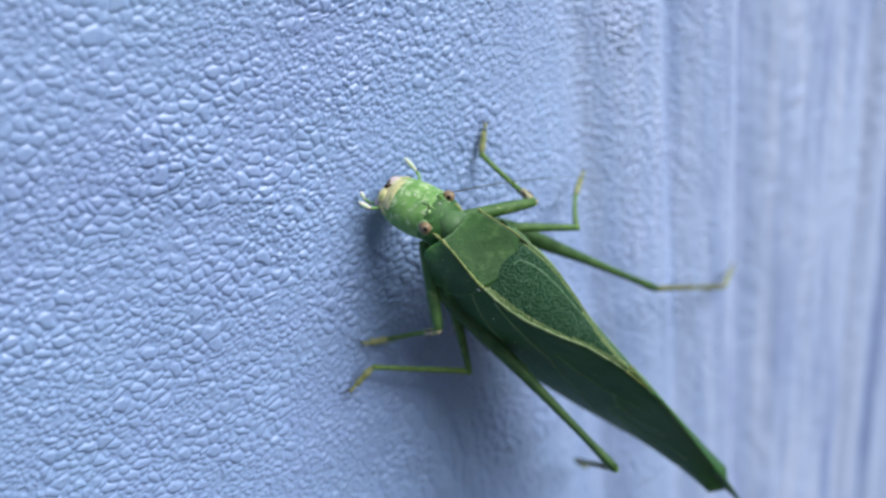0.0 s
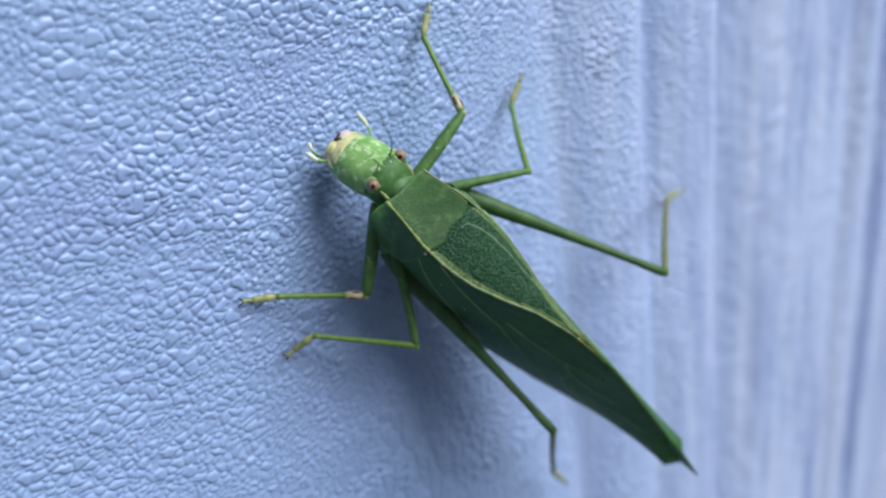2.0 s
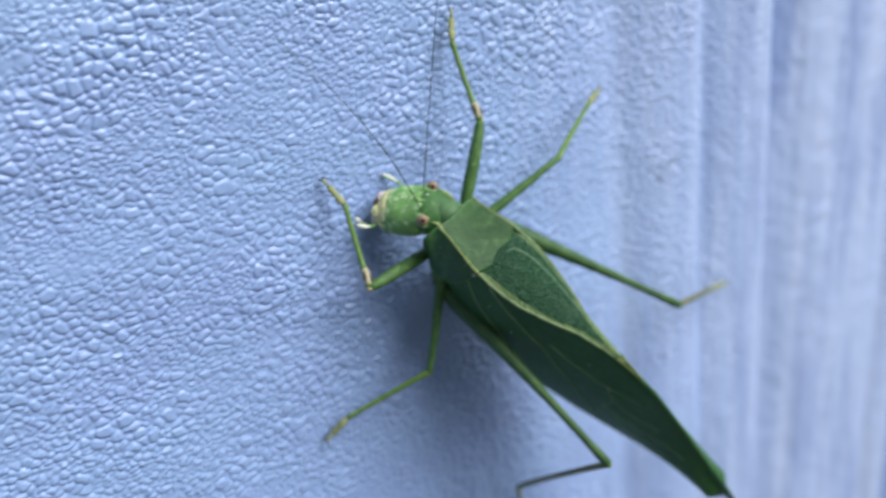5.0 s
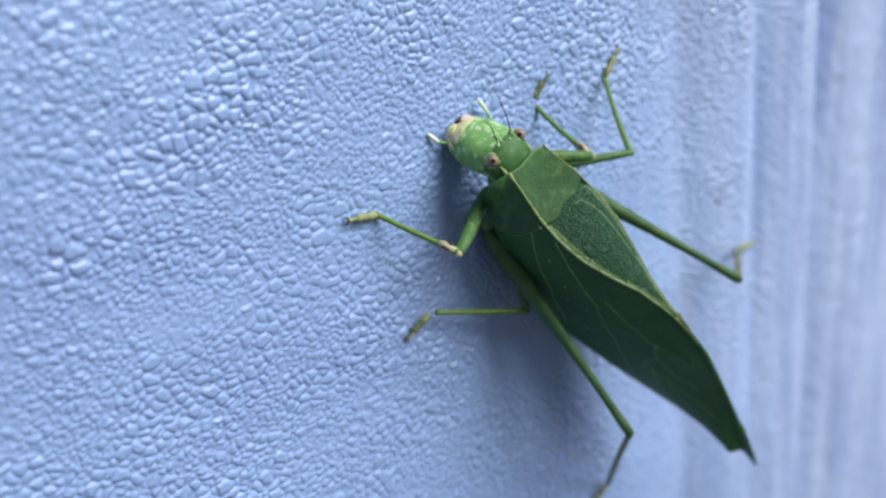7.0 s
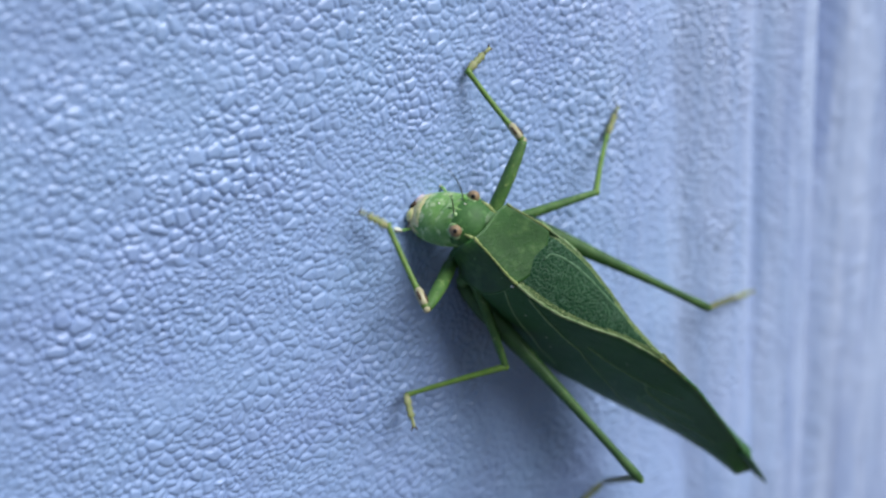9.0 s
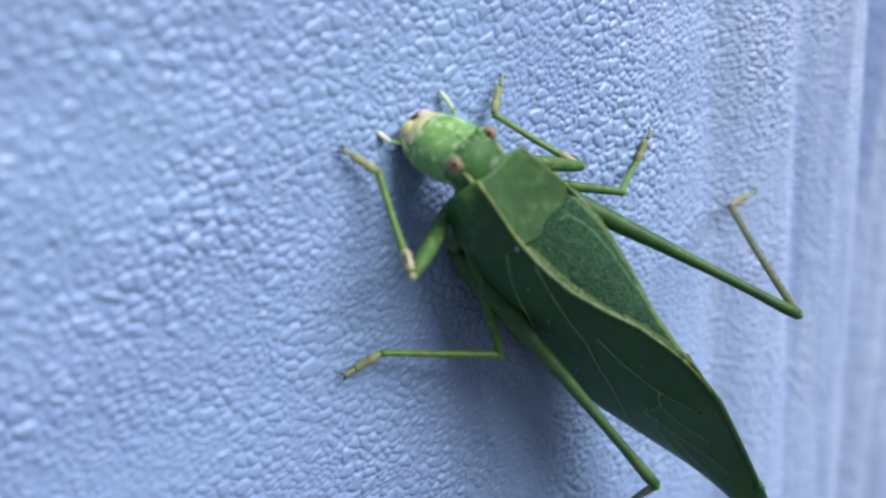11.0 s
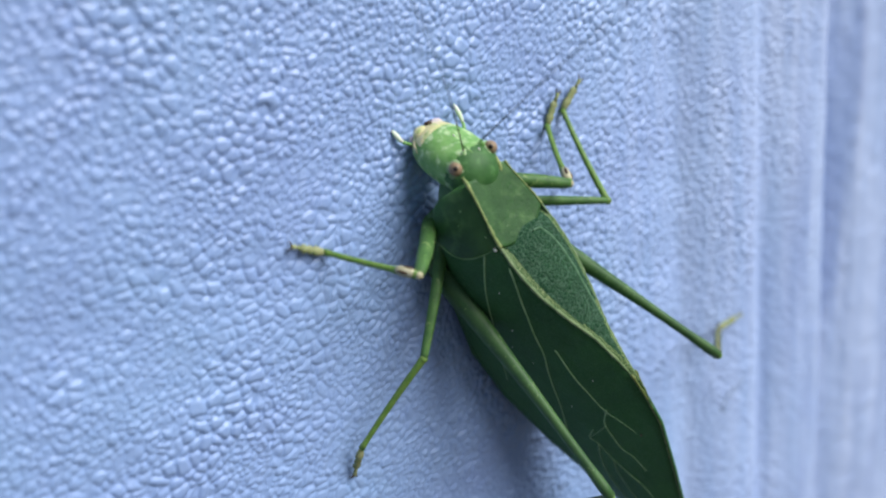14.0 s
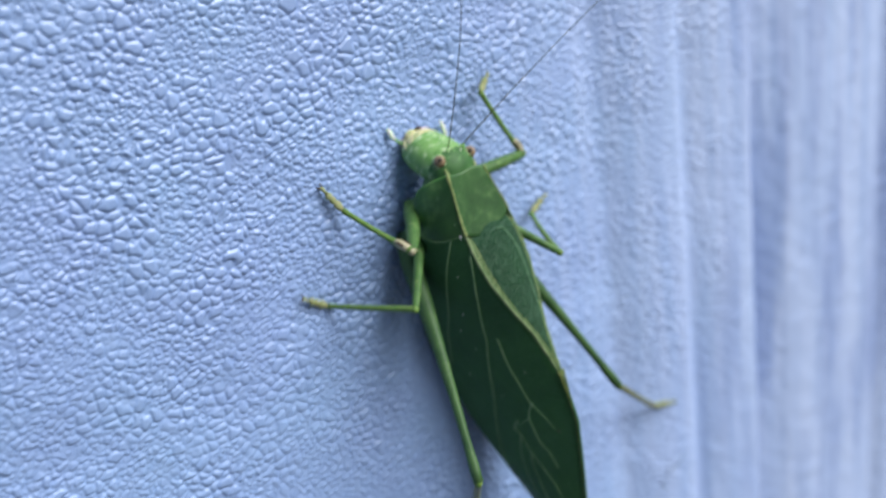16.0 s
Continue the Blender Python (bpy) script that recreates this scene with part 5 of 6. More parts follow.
    walk(limbs['right_mid_femur'], [
        (0, aim(4.64, -7.07, -10.83, 15.42, -20.45, -10.00)), (0.5, aim(4.82, -7.27, -10.81, 16.12, -20.14, -9.22)), (1, aim(4.98, -7.49, -10.78, 15.58, -20.94, -9.18)),
        (1.5, aim(5.17, -7.45, -10.61, 18.71, -15.99, -4.33)), (2, aim(4.19, -6.73, -10.94, 17.35, -17.43, -8.02)), (2.5, aim(4.98, -7.36, -10.75, 18.22, -17.64, -6.89)),
        (3, aim(5.12, -7.54, -10.69, 17.39, -18.96, -6.83)), (3.5, aim(5.19, -7.67, -10.64, 16.55, -19.84, -6.33)), (4, aim(5.33, -7.91, -10.47, 15.64, -20.35, -4.57)),
        (4.5, aim(5.40, -7.38, -10.61, 21.08, -12.41, -5.64)), (5, aim(5.34, -7.28, -10.71, 21.94, -10.53, -7.60)), (5.2, aim(5.15, -7.28, -10.73, 21.36, -11.82, -7.19)),
        (5.7, aim(4.64, -7.13, -10.84, 20.22, -13.13, -6.71)), (6.2, aim(4.32, -6.96, -10.95, 19.08, -14.43, -6.24)), (6.7, aim(4.18, -6.81, -11.03, 17.94, -15.71, -5.79)),
        (7.3, aim(4.21, -6.73, -11.06, 16.56, -17.24, -5.30)), (7.5, aim(4.23, -6.83, -11.01, 17.82, -16.03, -5.86)), (8, aim(4.27, -6.94, -10.89, 19.59, -14.41, -8.53)),
        (8.2, aim(4.17, -6.89, -10.92, 19.41, -14.41, -8.26)), (8.7, aim(3.84, -6.60, -11.05, 18.02, -15.64, -7.45)), (9.2, aim(3.77, -6.39, -11.15, 16.63, -16.89, -6.67)),
        (9.7, aim(3.93, -6.34, -11.19, 15.26, -18.15, -5.89)), (10.3, aim(4.29, -6.55, -11.11, 13.60, -19.65, -4.97)), (10.5, aim(4.49, -6.80, -10.96, 13.29, -20.62, -5.72)),
        (11, aim(4.58, -6.97, -10.85, 14.95, -20.57, -9.01)), (11.5, aim(4.78, -7.25, -10.79, 14.19, -20.99, -6.49)), (12, aim(5.05, -7.79, -10.56, 12.57, -22.04, -4.54)),
        (12.5, aim(4.99, -7.69, -10.71, 12.70, -22.71, -7.41)), (13, aim(4.59, -7.10, -10.88, 18.99, -14.16, -4.66)), (13.5, aim(4.98, -7.31, -10.67, 18.46, -14.87, -3.13)),
        (14, aim(5.35, -7.71, -10.41, 16.98, -17.86, -2.82)), (14.5, aim(5.06, -7.55, -10.57, 15.20, -19.18, -2.97)), (15, aim(5.04, -7.65, -10.41, 12.74, -19.39, -0.48)),
        (15.5, aim(4.83, -7.25, -10.76, 17.34, -17.06, -4.20)), (16, aim(4.99, -7.76, -10.32, 10.62, -20.25, 0.07)),
    ])
    walk(limbs['right_mid_tibia'], [
        (0, aim(15.42, -20.45, -10.00, 24.56, -22.32, -22.67)), (0.5, aim(16.12, -20.14, -9.22, 26.50, -24.70, -20.13)), (1, aim(15.58, -20.94, -9.18, 25.30, -25.34, -20.75)),
        (1.5, aim(18.71, -15.99, -4.33, 27.73, -5.71, -12.11)), (2, aim(17.35, -17.43, -8.02, 28.03, -11.74, -18.06)), (2.5, aim(18.22, -17.64, -6.89, 30.42, -16.67, -16.78)),
        (3, aim(17.39, -18.96, -6.83, 29.21, -19.27, -17.20)), (3.5, aim(16.55, -19.84, -6.33, 27.38, -20.01, -17.74)), (4, aim(15.64, -20.35, -4.57, 25.10, -20.91, -17.13)),
        (4.5, aim(21.08, -12.41, -5.64, 34.82, -9.94, -12.91)), (5, aim(21.94, -10.53, -7.60, 36.62, -10.48, -13.24)), (5.2, aim(21.36, -11.82, -7.19, 36.05, -12.65, -12.75)),
        (5.7, aim(20.22, -13.13, -6.71, 34.41, -14.82, -13.29)), (6.2, aim(19.08, -14.43, -6.24, 30.14, -4.58, -11.54)), (6.7, aim(17.94, -15.71, -5.79, 29.14, -7.67, -13.30)),
        (7.3, aim(16.56, -17.24, -5.30, 27.85, -10.98, -14.24)), (7.5, aim(17.82, -16.03, -5.86, 30.95, -12.99, -13.90)), (8, aim(19.59, -14.41, -8.53, 33.60, -16.96, -15.21)),
        (8.2, aim(19.41, -14.41, -8.26, 33.34, -16.99, -15.12)), (8.7, aim(18.02, -15.64, -7.45, 31.82, -16.41, -14.97)), (9.2, aim(16.63, -16.89, -6.67, 29.44, -17.57, -15.78)),
        (9.7, aim(15.26, -18.15, -5.89, 27.21, -16.91, -16.00)), (10.3, aim(13.60, -19.65, -4.97, 24.53, -17.31, -16.00)), (10.5, aim(13.29, -20.62, -5.72, 24.60, -20.14, -16.60)),
        (11, aim(14.95, -20.57, -9.01, 26.05, -25.29, -19.12)), (11.5, aim(14.19, -20.99, -6.49, 24.36, -25.10, -17.72)), (12, aim(12.57, -22.04, -4.54, 23.23, -25.36, -15.63)),
        (12.5, aim(12.70, -22.71, -7.41, 21.48, -30.48, -17.91)), (13, aim(18.99, -14.16, -4.66, 31.49, -6.68, -10.52)), (13.5, aim(18.46, -14.87, -3.13, 31.31, -7.44, -8.35)),
        (14, aim(16.98, -17.86, -2.82, 24.54, -5.34, -8.54)), (14.5, aim(15.20, -19.18, -2.97, 19.03, -6.47, -11.35)), (15, aim(12.74, -19.39, -0.48, 16.80, -9.35, -11.91)),
        (15.5, aim(17.34, -17.06, -4.20, 29.00, -11.72, -13.26)), (16, aim(10.62, -20.25, 0.07, 19.14, -16.14, -12.49)),
    ])
    walk(limbs['right_mid_tarsus'], [
        (0, aim(24.56, -22.32, -22.67, 29.64, -21.58, -24.36)), (0.5, aim(26.50, -24.70, -20.13, 31.20, -25.63, -22.62)), (1, aim(25.30, -25.34, -20.75, 29.64, -26.59, -23.70)),
        (1.5, aim(27.73, -5.71, -12.11, 32.97, -5.09, -13.25)), (2, aim(28.03, -11.74, -18.06, 33.20, -10.18, -17.92)), (2.5, aim(30.42, -16.67, -16.78, 35.65, -16.41, -18.10)),
        (3, aim(29.21, -19.27, -17.20, 34.38, -19.29, -18.77)), (3.5, aim(27.38, -20.01, -17.74, 32.58, -19.01, -18.82)), (4, aim(25.10, -20.91, -17.13, 30.46, -20.74, -17.80)),
        (4.5, aim(34.82, -9.94, -12.91, 40.13, -9.56, -13.80)), (5, aim(36.62, -10.48, -13.24, 41.54, -10.90, -15.43)), (5.2, aim(36.05, -12.65, -12.75, 41.21, -12.89, -14.33)),
        (5.7, aim(34.41, -14.82, -13.29, 39.53, -15.09, -14.98)), (6.2, aim(30.14, -4.58, -11.54, 35.16, -2.66, -10.96)), (6.7, aim(29.14, -7.67, -13.30, 34.22, -6.26, -12.46)),
        (7.3, aim(27.85, -10.98, -14.24, 32.85, -9.40, -13.43)), (7.5, aim(30.95, -12.99, -13.90, 35.86, -11.43, -13.01)), (8, aim(33.60, -16.96, -15.21, 38.91, -17.33, -16.11)),
        (8.2, aim(33.34, -16.99, -15.12, 38.61, -17.67, -16.09)), (8.7, aim(31.82, -16.41, -14.97, 37.17, -16.89, -15.58)), (9.2, aim(29.44, -17.57, -15.78, 34.24, -15.38, -14.66)),
        (9.7, aim(27.21, -16.91, -16.00, 31.18, -14.84, -14.09)), (10.3, aim(24.53, -17.31, -16.00, 28.69, -15.08, -14.17)), (10.5, aim(24.60, -20.14, -16.60, 29.28, -18.12, -15.17)),
        (11, aim(26.05, -25.29, -19.12, 31.05, -23.46, -18.20)), (11.5, aim(24.36, -25.10, -17.72, 29.43, -23.74, -16.63)), (12, aim(23.23, -25.36, -15.63, 28.62, -25.62, -15.43)),
        (12.5, aim(21.48, -30.48, -17.91, 26.69, -31.49, -18.85)), (13, aim(31.49, -6.68, -10.52, 35.72, -4.00, -9.11)), (13.5, aim(31.31, -7.44, -8.35, 36.19, -5.46, -7.12)),
        (14, aim(24.54, -5.34, -8.54, 28.89, -3.31, -6.59)), (14.5, aim(19.03, -6.47, -11.35, 23.18, -3.58, -9.77)), (15, aim(16.80, -9.35, -11.91, 20.65, -5.64, -11.17)),
        (15.5, aim(29.00, -11.72, -13.26, 33.96, -10.45, -12.11)), (16, aim(19.14, -16.14, -12.49, 24.38, -14.86, -12.85)),
    ])
    walk(limbs['left_hind_femur'], [
        (0, aim(-6.00, -8.48, -14.10, -11.90, -47.59, -4.96)), (0.5, aim(-5.98, -8.36, -14.13, -12.14, -47.41, -4.87)), (1, aim(-5.98, -8.33, -14.14, -12.09, -47.75, -6.61)),
        (1.5, aim(-5.97, -8.34, -14.15, -11.31, -48.22, -8.71)), (2, aim(-5.96, -8.25, -14.17, -11.36, -48.34, -10.76)), (2.5, aim(-5.97, -8.29, -14.20, -11.88, -48.40, -16.36)),
        (3, aim(-5.98, -8.45, -14.24, -10.44, -48.32, -20.47)), (3.5, aim(-5.96, -8.30, -14.22, -9.62, -48.22, -20.63)), (4, aim(-5.96, -8.20, -14.18, -12.40, -48.18, -11.26)),
        (4.5, aim(-5.94, -8.09, -14.19, -12.80, -46.76, -3.89)), (5, aim(-5.97, -8.25, -14.14, -12.85, -46.83, -3.52)), (5.2, aim(-5.96, -8.22, -14.15, -12.98, -46.65, -3.10)),
        (5.7, aim(-5.96, -8.20, -14.16, -13.49, -46.64, -3.47)), (6.2, aim(-5.96, -8.16, -14.17, -14.41, -46.75, -4.79)), (6.7, aim(-5.94, -8.11, -14.18, -15.13, -46.86, -6.28)),
        (7.3, aim(-5.92, -8.02, -14.20, -16.02, -46.87, -8.16)), (7.5, aim(-5.85, -7.74, -14.24, -15.38, -46.77, -8.38)), (8, aim(-5.89, -7.91, -14.21, -16.13, -46.79, -8.55)),
        (8.2, aim(-5.92, -8.04, -14.20, -16.74, -46.76, -8.56)), (8.7, aim(-5.92, -8.03, -14.19, -15.76, -47.21, -10.12)), (9.2, aim(-5.96, -8.15, -14.17, -16.24, -44.08, 1.70)),
        (9.7, aim(-5.95, -8.13, -14.18, -14.69, -45.05, 0.27)), (10.3, aim(-5.94, -8.11, -14.18, -13.03, -45.89, -1.11)), (10.5, aim(-5.94, -8.07, -14.20, -12.78, -46.37, -2.58)),
        (11, aim(-5.94, -8.07, -14.19, -12.78, -46.79, -4.07)), (11.5, aim(-5.92, -7.97, -14.21, -12.24, -47.43, -7.05)), (12, aim(-5.87, -7.79, -14.25, -14.78, -46.64, -6.57)),
        (12.5, aim(-5.83, -7.69, -14.26, -16.77, -46.11, -6.98)), (13, aim(-5.86, -7.82, -14.24, -17.21, -46.13, -6.99)), (13.5, aim(-5.84, -7.77, -14.28, -17.16, -45.40, -4.05)),
        (14, aim(-5.85, -7.71, -14.35, -14.38, -44.22, 1.24)), (14.5, aim(-5.79, -7.62, -14.42, -17.01, -42.82, 2.42)), (15, aim(-5.67, -7.57, -14.59, -21.02, -37.42, 8.26)),
        (15.5, aim(-5.66, -7.63, -14.68, -21.35, -33.63, 12.27)), (16, aim(-5.51, -7.24, -14.61, -22.02, -40.51, 1.78)),
    ])
    walk(limbs['left_hind_tibia'], [
        (0, aim(-11.90, -47.59, -4.96, -9.38, -63.43, -40.77)), (0.5, aim(-12.14, -47.41, -4.87, -7.85, -64.33, -40.00)), (1, aim(-12.09, -47.75, -6.61, -8.22, -65.63, -41.32)),
        (1.5, aim(-11.31, -48.22, -8.71, -7.49, -67.95, -42.41)), (2, aim(-11.36, -48.34, -10.76, -12.46, -72.45, -41.70)), (2.5, aim(-11.88, -48.40, -16.36, -12.86, -75.29, -44.91)),
        (3, aim(-10.44, -48.32, -20.47, -10.40, -76.19, -48.08)), (3.5, aim(-9.62, -48.22, -20.63, -7.26, -76.14, -48.09)), (4, aim(-12.40, -48.18, -11.26, -9.33, -71.44, -42.72)),
        (4.5, aim(-12.80, -46.76, -3.89, -17.07, -54.83, -42.05)), (5, aim(-12.85, -46.83, -3.52, -19.16, -54.30, -41.51)), (5.2, aim(-12.98, -46.65, -3.10, -19.87, -55.38, -40.73)),
        (5.7, aim(-13.49, -46.64, -3.47, -20.73, -58.75, -40.08)), (6.2, aim(-14.41, -46.75, -4.79, -13.96, -63.73, -40.16)), (6.7, aim(-15.13, -46.86, -6.28, -15.42, -69.32, -38.45)),
        (7.3, aim(-16.02, -46.87, -8.16, -16.52, -73.61, -36.88)), (7.5, aim(-15.38, -46.77, -8.38, -15.68, -72.26, -38.20)), (8, aim(-16.13, -46.79, -8.55, -19.08, -70.28, -39.83)),
        (8.2, aim(-16.74, -46.76, -8.56, -20.82, -70.53, -39.51)), (8.7, aim(-15.76, -47.21, -10.12, -19.85, -72.38, -39.94)), (9.2, aim(-16.24, -44.08, 1.70, -11.29, -60.65, -33.52)),
        (9.7, aim(-14.69, -45.05, 0.27, -10.56, -63.64, -34.04)), (10.3, aim(-13.03, -45.89, -1.11, -9.60, -66.22, -34.51)), (10.5, aim(-12.78, -46.37, -2.58, -10.73, -66.68, -36.08)),
        (11, aim(-12.78, -46.79, -4.07, -10.37, -70.07, -35.55)), (11.5, aim(-12.24, -47.43, -7.05, -6.99, -72.16, -37.06)), (12, aim(-14.78, -46.64, -6.57, -8.85, -70.07, -37.48)),
        (12.5, aim(-16.77, -46.11, -6.98, -11.32, -70.71, -37.06)), (13, aim(-17.21, -46.13, -6.99, -12.96, -70.78, -37.22)), (13.5, aim(-17.16, -45.40, -4.05, -11.83, -69.75, -34.36)),
        (14, aim(-14.38, -44.22, 1.24, -4.29, -62.86, -31.77)), (14.5, aim(-17.01, -42.82, 2.42, -8.29, -60.54, -31.49)), (15, aim(-21.02, -37.42, 8.26, -10.39, -54.31, -25.52)),
        (15.5, aim(-21.35, -33.63, 12.27, -11.17, -52.06, -20.84)), (16, aim(-22.02, -40.51, 1.78, -9.19, -62.92, -27.76)),
    ])
    walk(limbs['left_hind_tarsus'], [
        (0, aim(-9.38, -63.43, -40.77, -8.43, -69.35, -45.45)), (0.5, aim(-7.85, -64.33, -40.00, -7.42, -70.82, -43.93)), (1, aim(-8.22, -65.63, -41.32, -7.00, -72.12, -45.08)),
        (1.5, aim(-7.49, -67.95, -42.41, -5.67, -74.32, -46.13)), (2, aim(-12.46, -72.45, -41.70, -12.10, -79.02, -45.49)), (2.5, aim(-12.86, -75.29, -44.91, -12.78, -81.62, -49.11)),
        (3, aim(-10.40, -76.19, -48.08, -11.06, -81.73, -53.25)), (3.5, aim(-7.26, -76.14, -48.09, -7.55, -82.70, -51.92)), (4, aim(-9.33, -71.44, -42.72, -9.71, -76.47, -48.39)),
        (4.5, aim(-17.07, -54.83, -42.05, -17.30, -60.00, -47.63)), (5, aim(-19.16, -54.30, -41.51, -20.45, -59.13, -47.25)), (5.2, aim(-19.87, -55.38, -40.73, -20.95, -61.00, -45.73)),
        (5.7, aim(-20.73, -58.75, -40.08, -21.81, -64.49, -44.96)), (6.2, aim(-13.96, -63.73, -40.16, -21.26, -64.08, -41.65)), (6.7, aim(-15.42, -69.32, -38.45, -22.76, -69.71, -39.72)),
        (7.3, aim(-16.52, -73.61, -36.88, -23.88, -74.03, -38.01)), (7.5, aim(-15.68, -72.26, -38.20, -22.06, -67.49, -37.40)), (8, aim(-19.08, -70.28, -39.83, -24.73, -64.69, -38.42)),
        (8.2, aim(-20.82, -70.53, -39.51, -26.87, -65.41, -38.52)), (8.7, aim(-19.85, -72.38, -39.94, -26.13, -67.43, -39.05)), (9.2, aim(-11.29, -60.65, -33.52, -17.15, -60.15, -35.31)),
        (9.7, aim(-10.56, -63.64, -34.04, -16.35, -63.43, -35.93)), (10.3, aim(-9.60, -66.22, -34.51, -15.23, -66.36, -36.68)), (10.5, aim(-10.73, -66.68, -36.08, -17.17, -67.19, -38.19)),
        (11, aim(-10.37, -70.07, -35.55, -15.60, -71.59, -38.13)), (11.5, aim(-6.99, -72.16, -37.06, -9.27, -76.21, -40.33)), (12, aim(-8.85, -70.07, -37.48, -15.14, -72.63, -40.20)),
        (12.5, aim(-11.32, -70.71, -37.06, -18.86, -69.77, -38.36)), (13, aim(-12.96, -70.78, -37.22, -19.55, -66.21, -36.86)), (13.5, aim(-11.83, -69.75, -34.36, -18.81, -70.51, -36.38)),
        (14, aim(-4.29, -62.86, -31.77, -11.39, -63.94, -33.90)), (14.5, aim(-8.29, -60.54, -31.49, -12.34, -64.07, -34.45)), (15, aim(-10.39, -54.31, -25.52, -11.22, -58.16, -29.92)),
        (15.5, aim(-11.17, -52.06, -20.84, -13.62, -57.08, -25.99)), (16, aim(-9.19, -62.92, -27.76, -13.28, -67.12, -30.47)),
    ])
    walk(limbs['right_hind_femur'], [
        (0, aim(7.14, -8.32, -13.03, 21.47, -45.36, -21.44)), (0.5, aim(6.92, -7.74, -13.00, 21.37, -45.65, -14.49)), (1, aim(6.86, -7.48, -13.31, 19.25, -43.86, -0.21)),
        (1.5, aim(6.97, -7.81, -13.19, 19.36, -44.22, -0.21)), (2, aim(6.98, -7.84, -13.13, 19.18, -45.47, -3.99)), (2.5, aim(6.95, -7.74, -13.12, 19.66, -45.64, -6.03)),
        (3, aim(6.95, -7.74, -13.11, 19.74, -45.79, -7.04)), (3.5, aim(6.95, -7.74, -13.12, 19.64, -45.70, -6.30)), (4, aim(6.98, -7.85, -13.11, 19.54, -45.65, -5.24)),
        (4.5, aim(7.02, -7.99, -13.04, 20.61, -46.18, -10.73)), (5, aim(7.01, -7.93, -13.02, 20.06, -46.37, -12.76)), (5.2, aim(7.08, -8.13, -13.02, 19.86, -46.66, -13.03)),
        (5.7, aim(7.07, -8.12, -13.02, 20.41, -46.44, -14.33)), (6.2, aim(7.07, -8.12, -13.00, 21.15, -45.84, -18.15)), (6.7, aim(7.08, -8.08, -13.06, 16.13, -46.71, -4.44)),
        (7.3, aim(7.07, -8.06, -13.07, 16.83, -46.62, -4.90)), (7.5, aim(7.03, -7.96, -13.07, 18.23, -46.58, -7.44)), (8, aim(7.00, -7.81, -13.04, 17.47, -47.02, -11.96)),
        (8.2, aim(7.05, -7.96, -13.04, 16.31, -47.45, -11.24)), (8.7, aim(7.06, -8.01, -13.04, 16.27, -47.47, -10.49)), (9.2, aim(7.08, -8.08, -13.04, 16.10, -47.52, -9.65)),
        (9.7, aim(7.09, -8.14, -13.03, 17.20, -47.43, -11.56)), (10.3, aim(7.11, -8.21, -13.03, 17.52, -47.42, -11.39)), (10.5, aim(7.13, -8.28, -13.02, 18.16, -47.35, -13.15)),
        (11, aim(7.16, -8.45, -12.93, 14.25, -44.18, 4.98)), (11.5, aim(7.25, -8.72, -12.83, 17.13, -45.02, 2.42)), (12, aim(7.33, -9.22, -12.56, 15.07, -45.08, 4.82)),
        (12.5, aim(7.28, -8.93, -12.75, 16.02, -45.61, 2.30)), (13, aim(7.24, -8.70, -12.88, 17.69, -46.04, -0.86)), (13.5, aim(7.26, -8.74, -12.89, 17.83, -46.50, -2.38)),
        (14, aim(7.36, -9.29, -12.68, 15.88, -46.91, 0.01)), (14.5, aim(7.26, -8.88, -12.84, 15.67, -46.91, -1.39)), (15, aim(7.26, -8.87, -12.83, 15.94, -46.66, -0.80)),
        (15.5, aim(7.34, -9.00, -12.89, 18.68, -47.38, -6.01)), (16, aim(7.29, -9.13, -12.83, 14.79, -48.11, -4.30)),
    ])
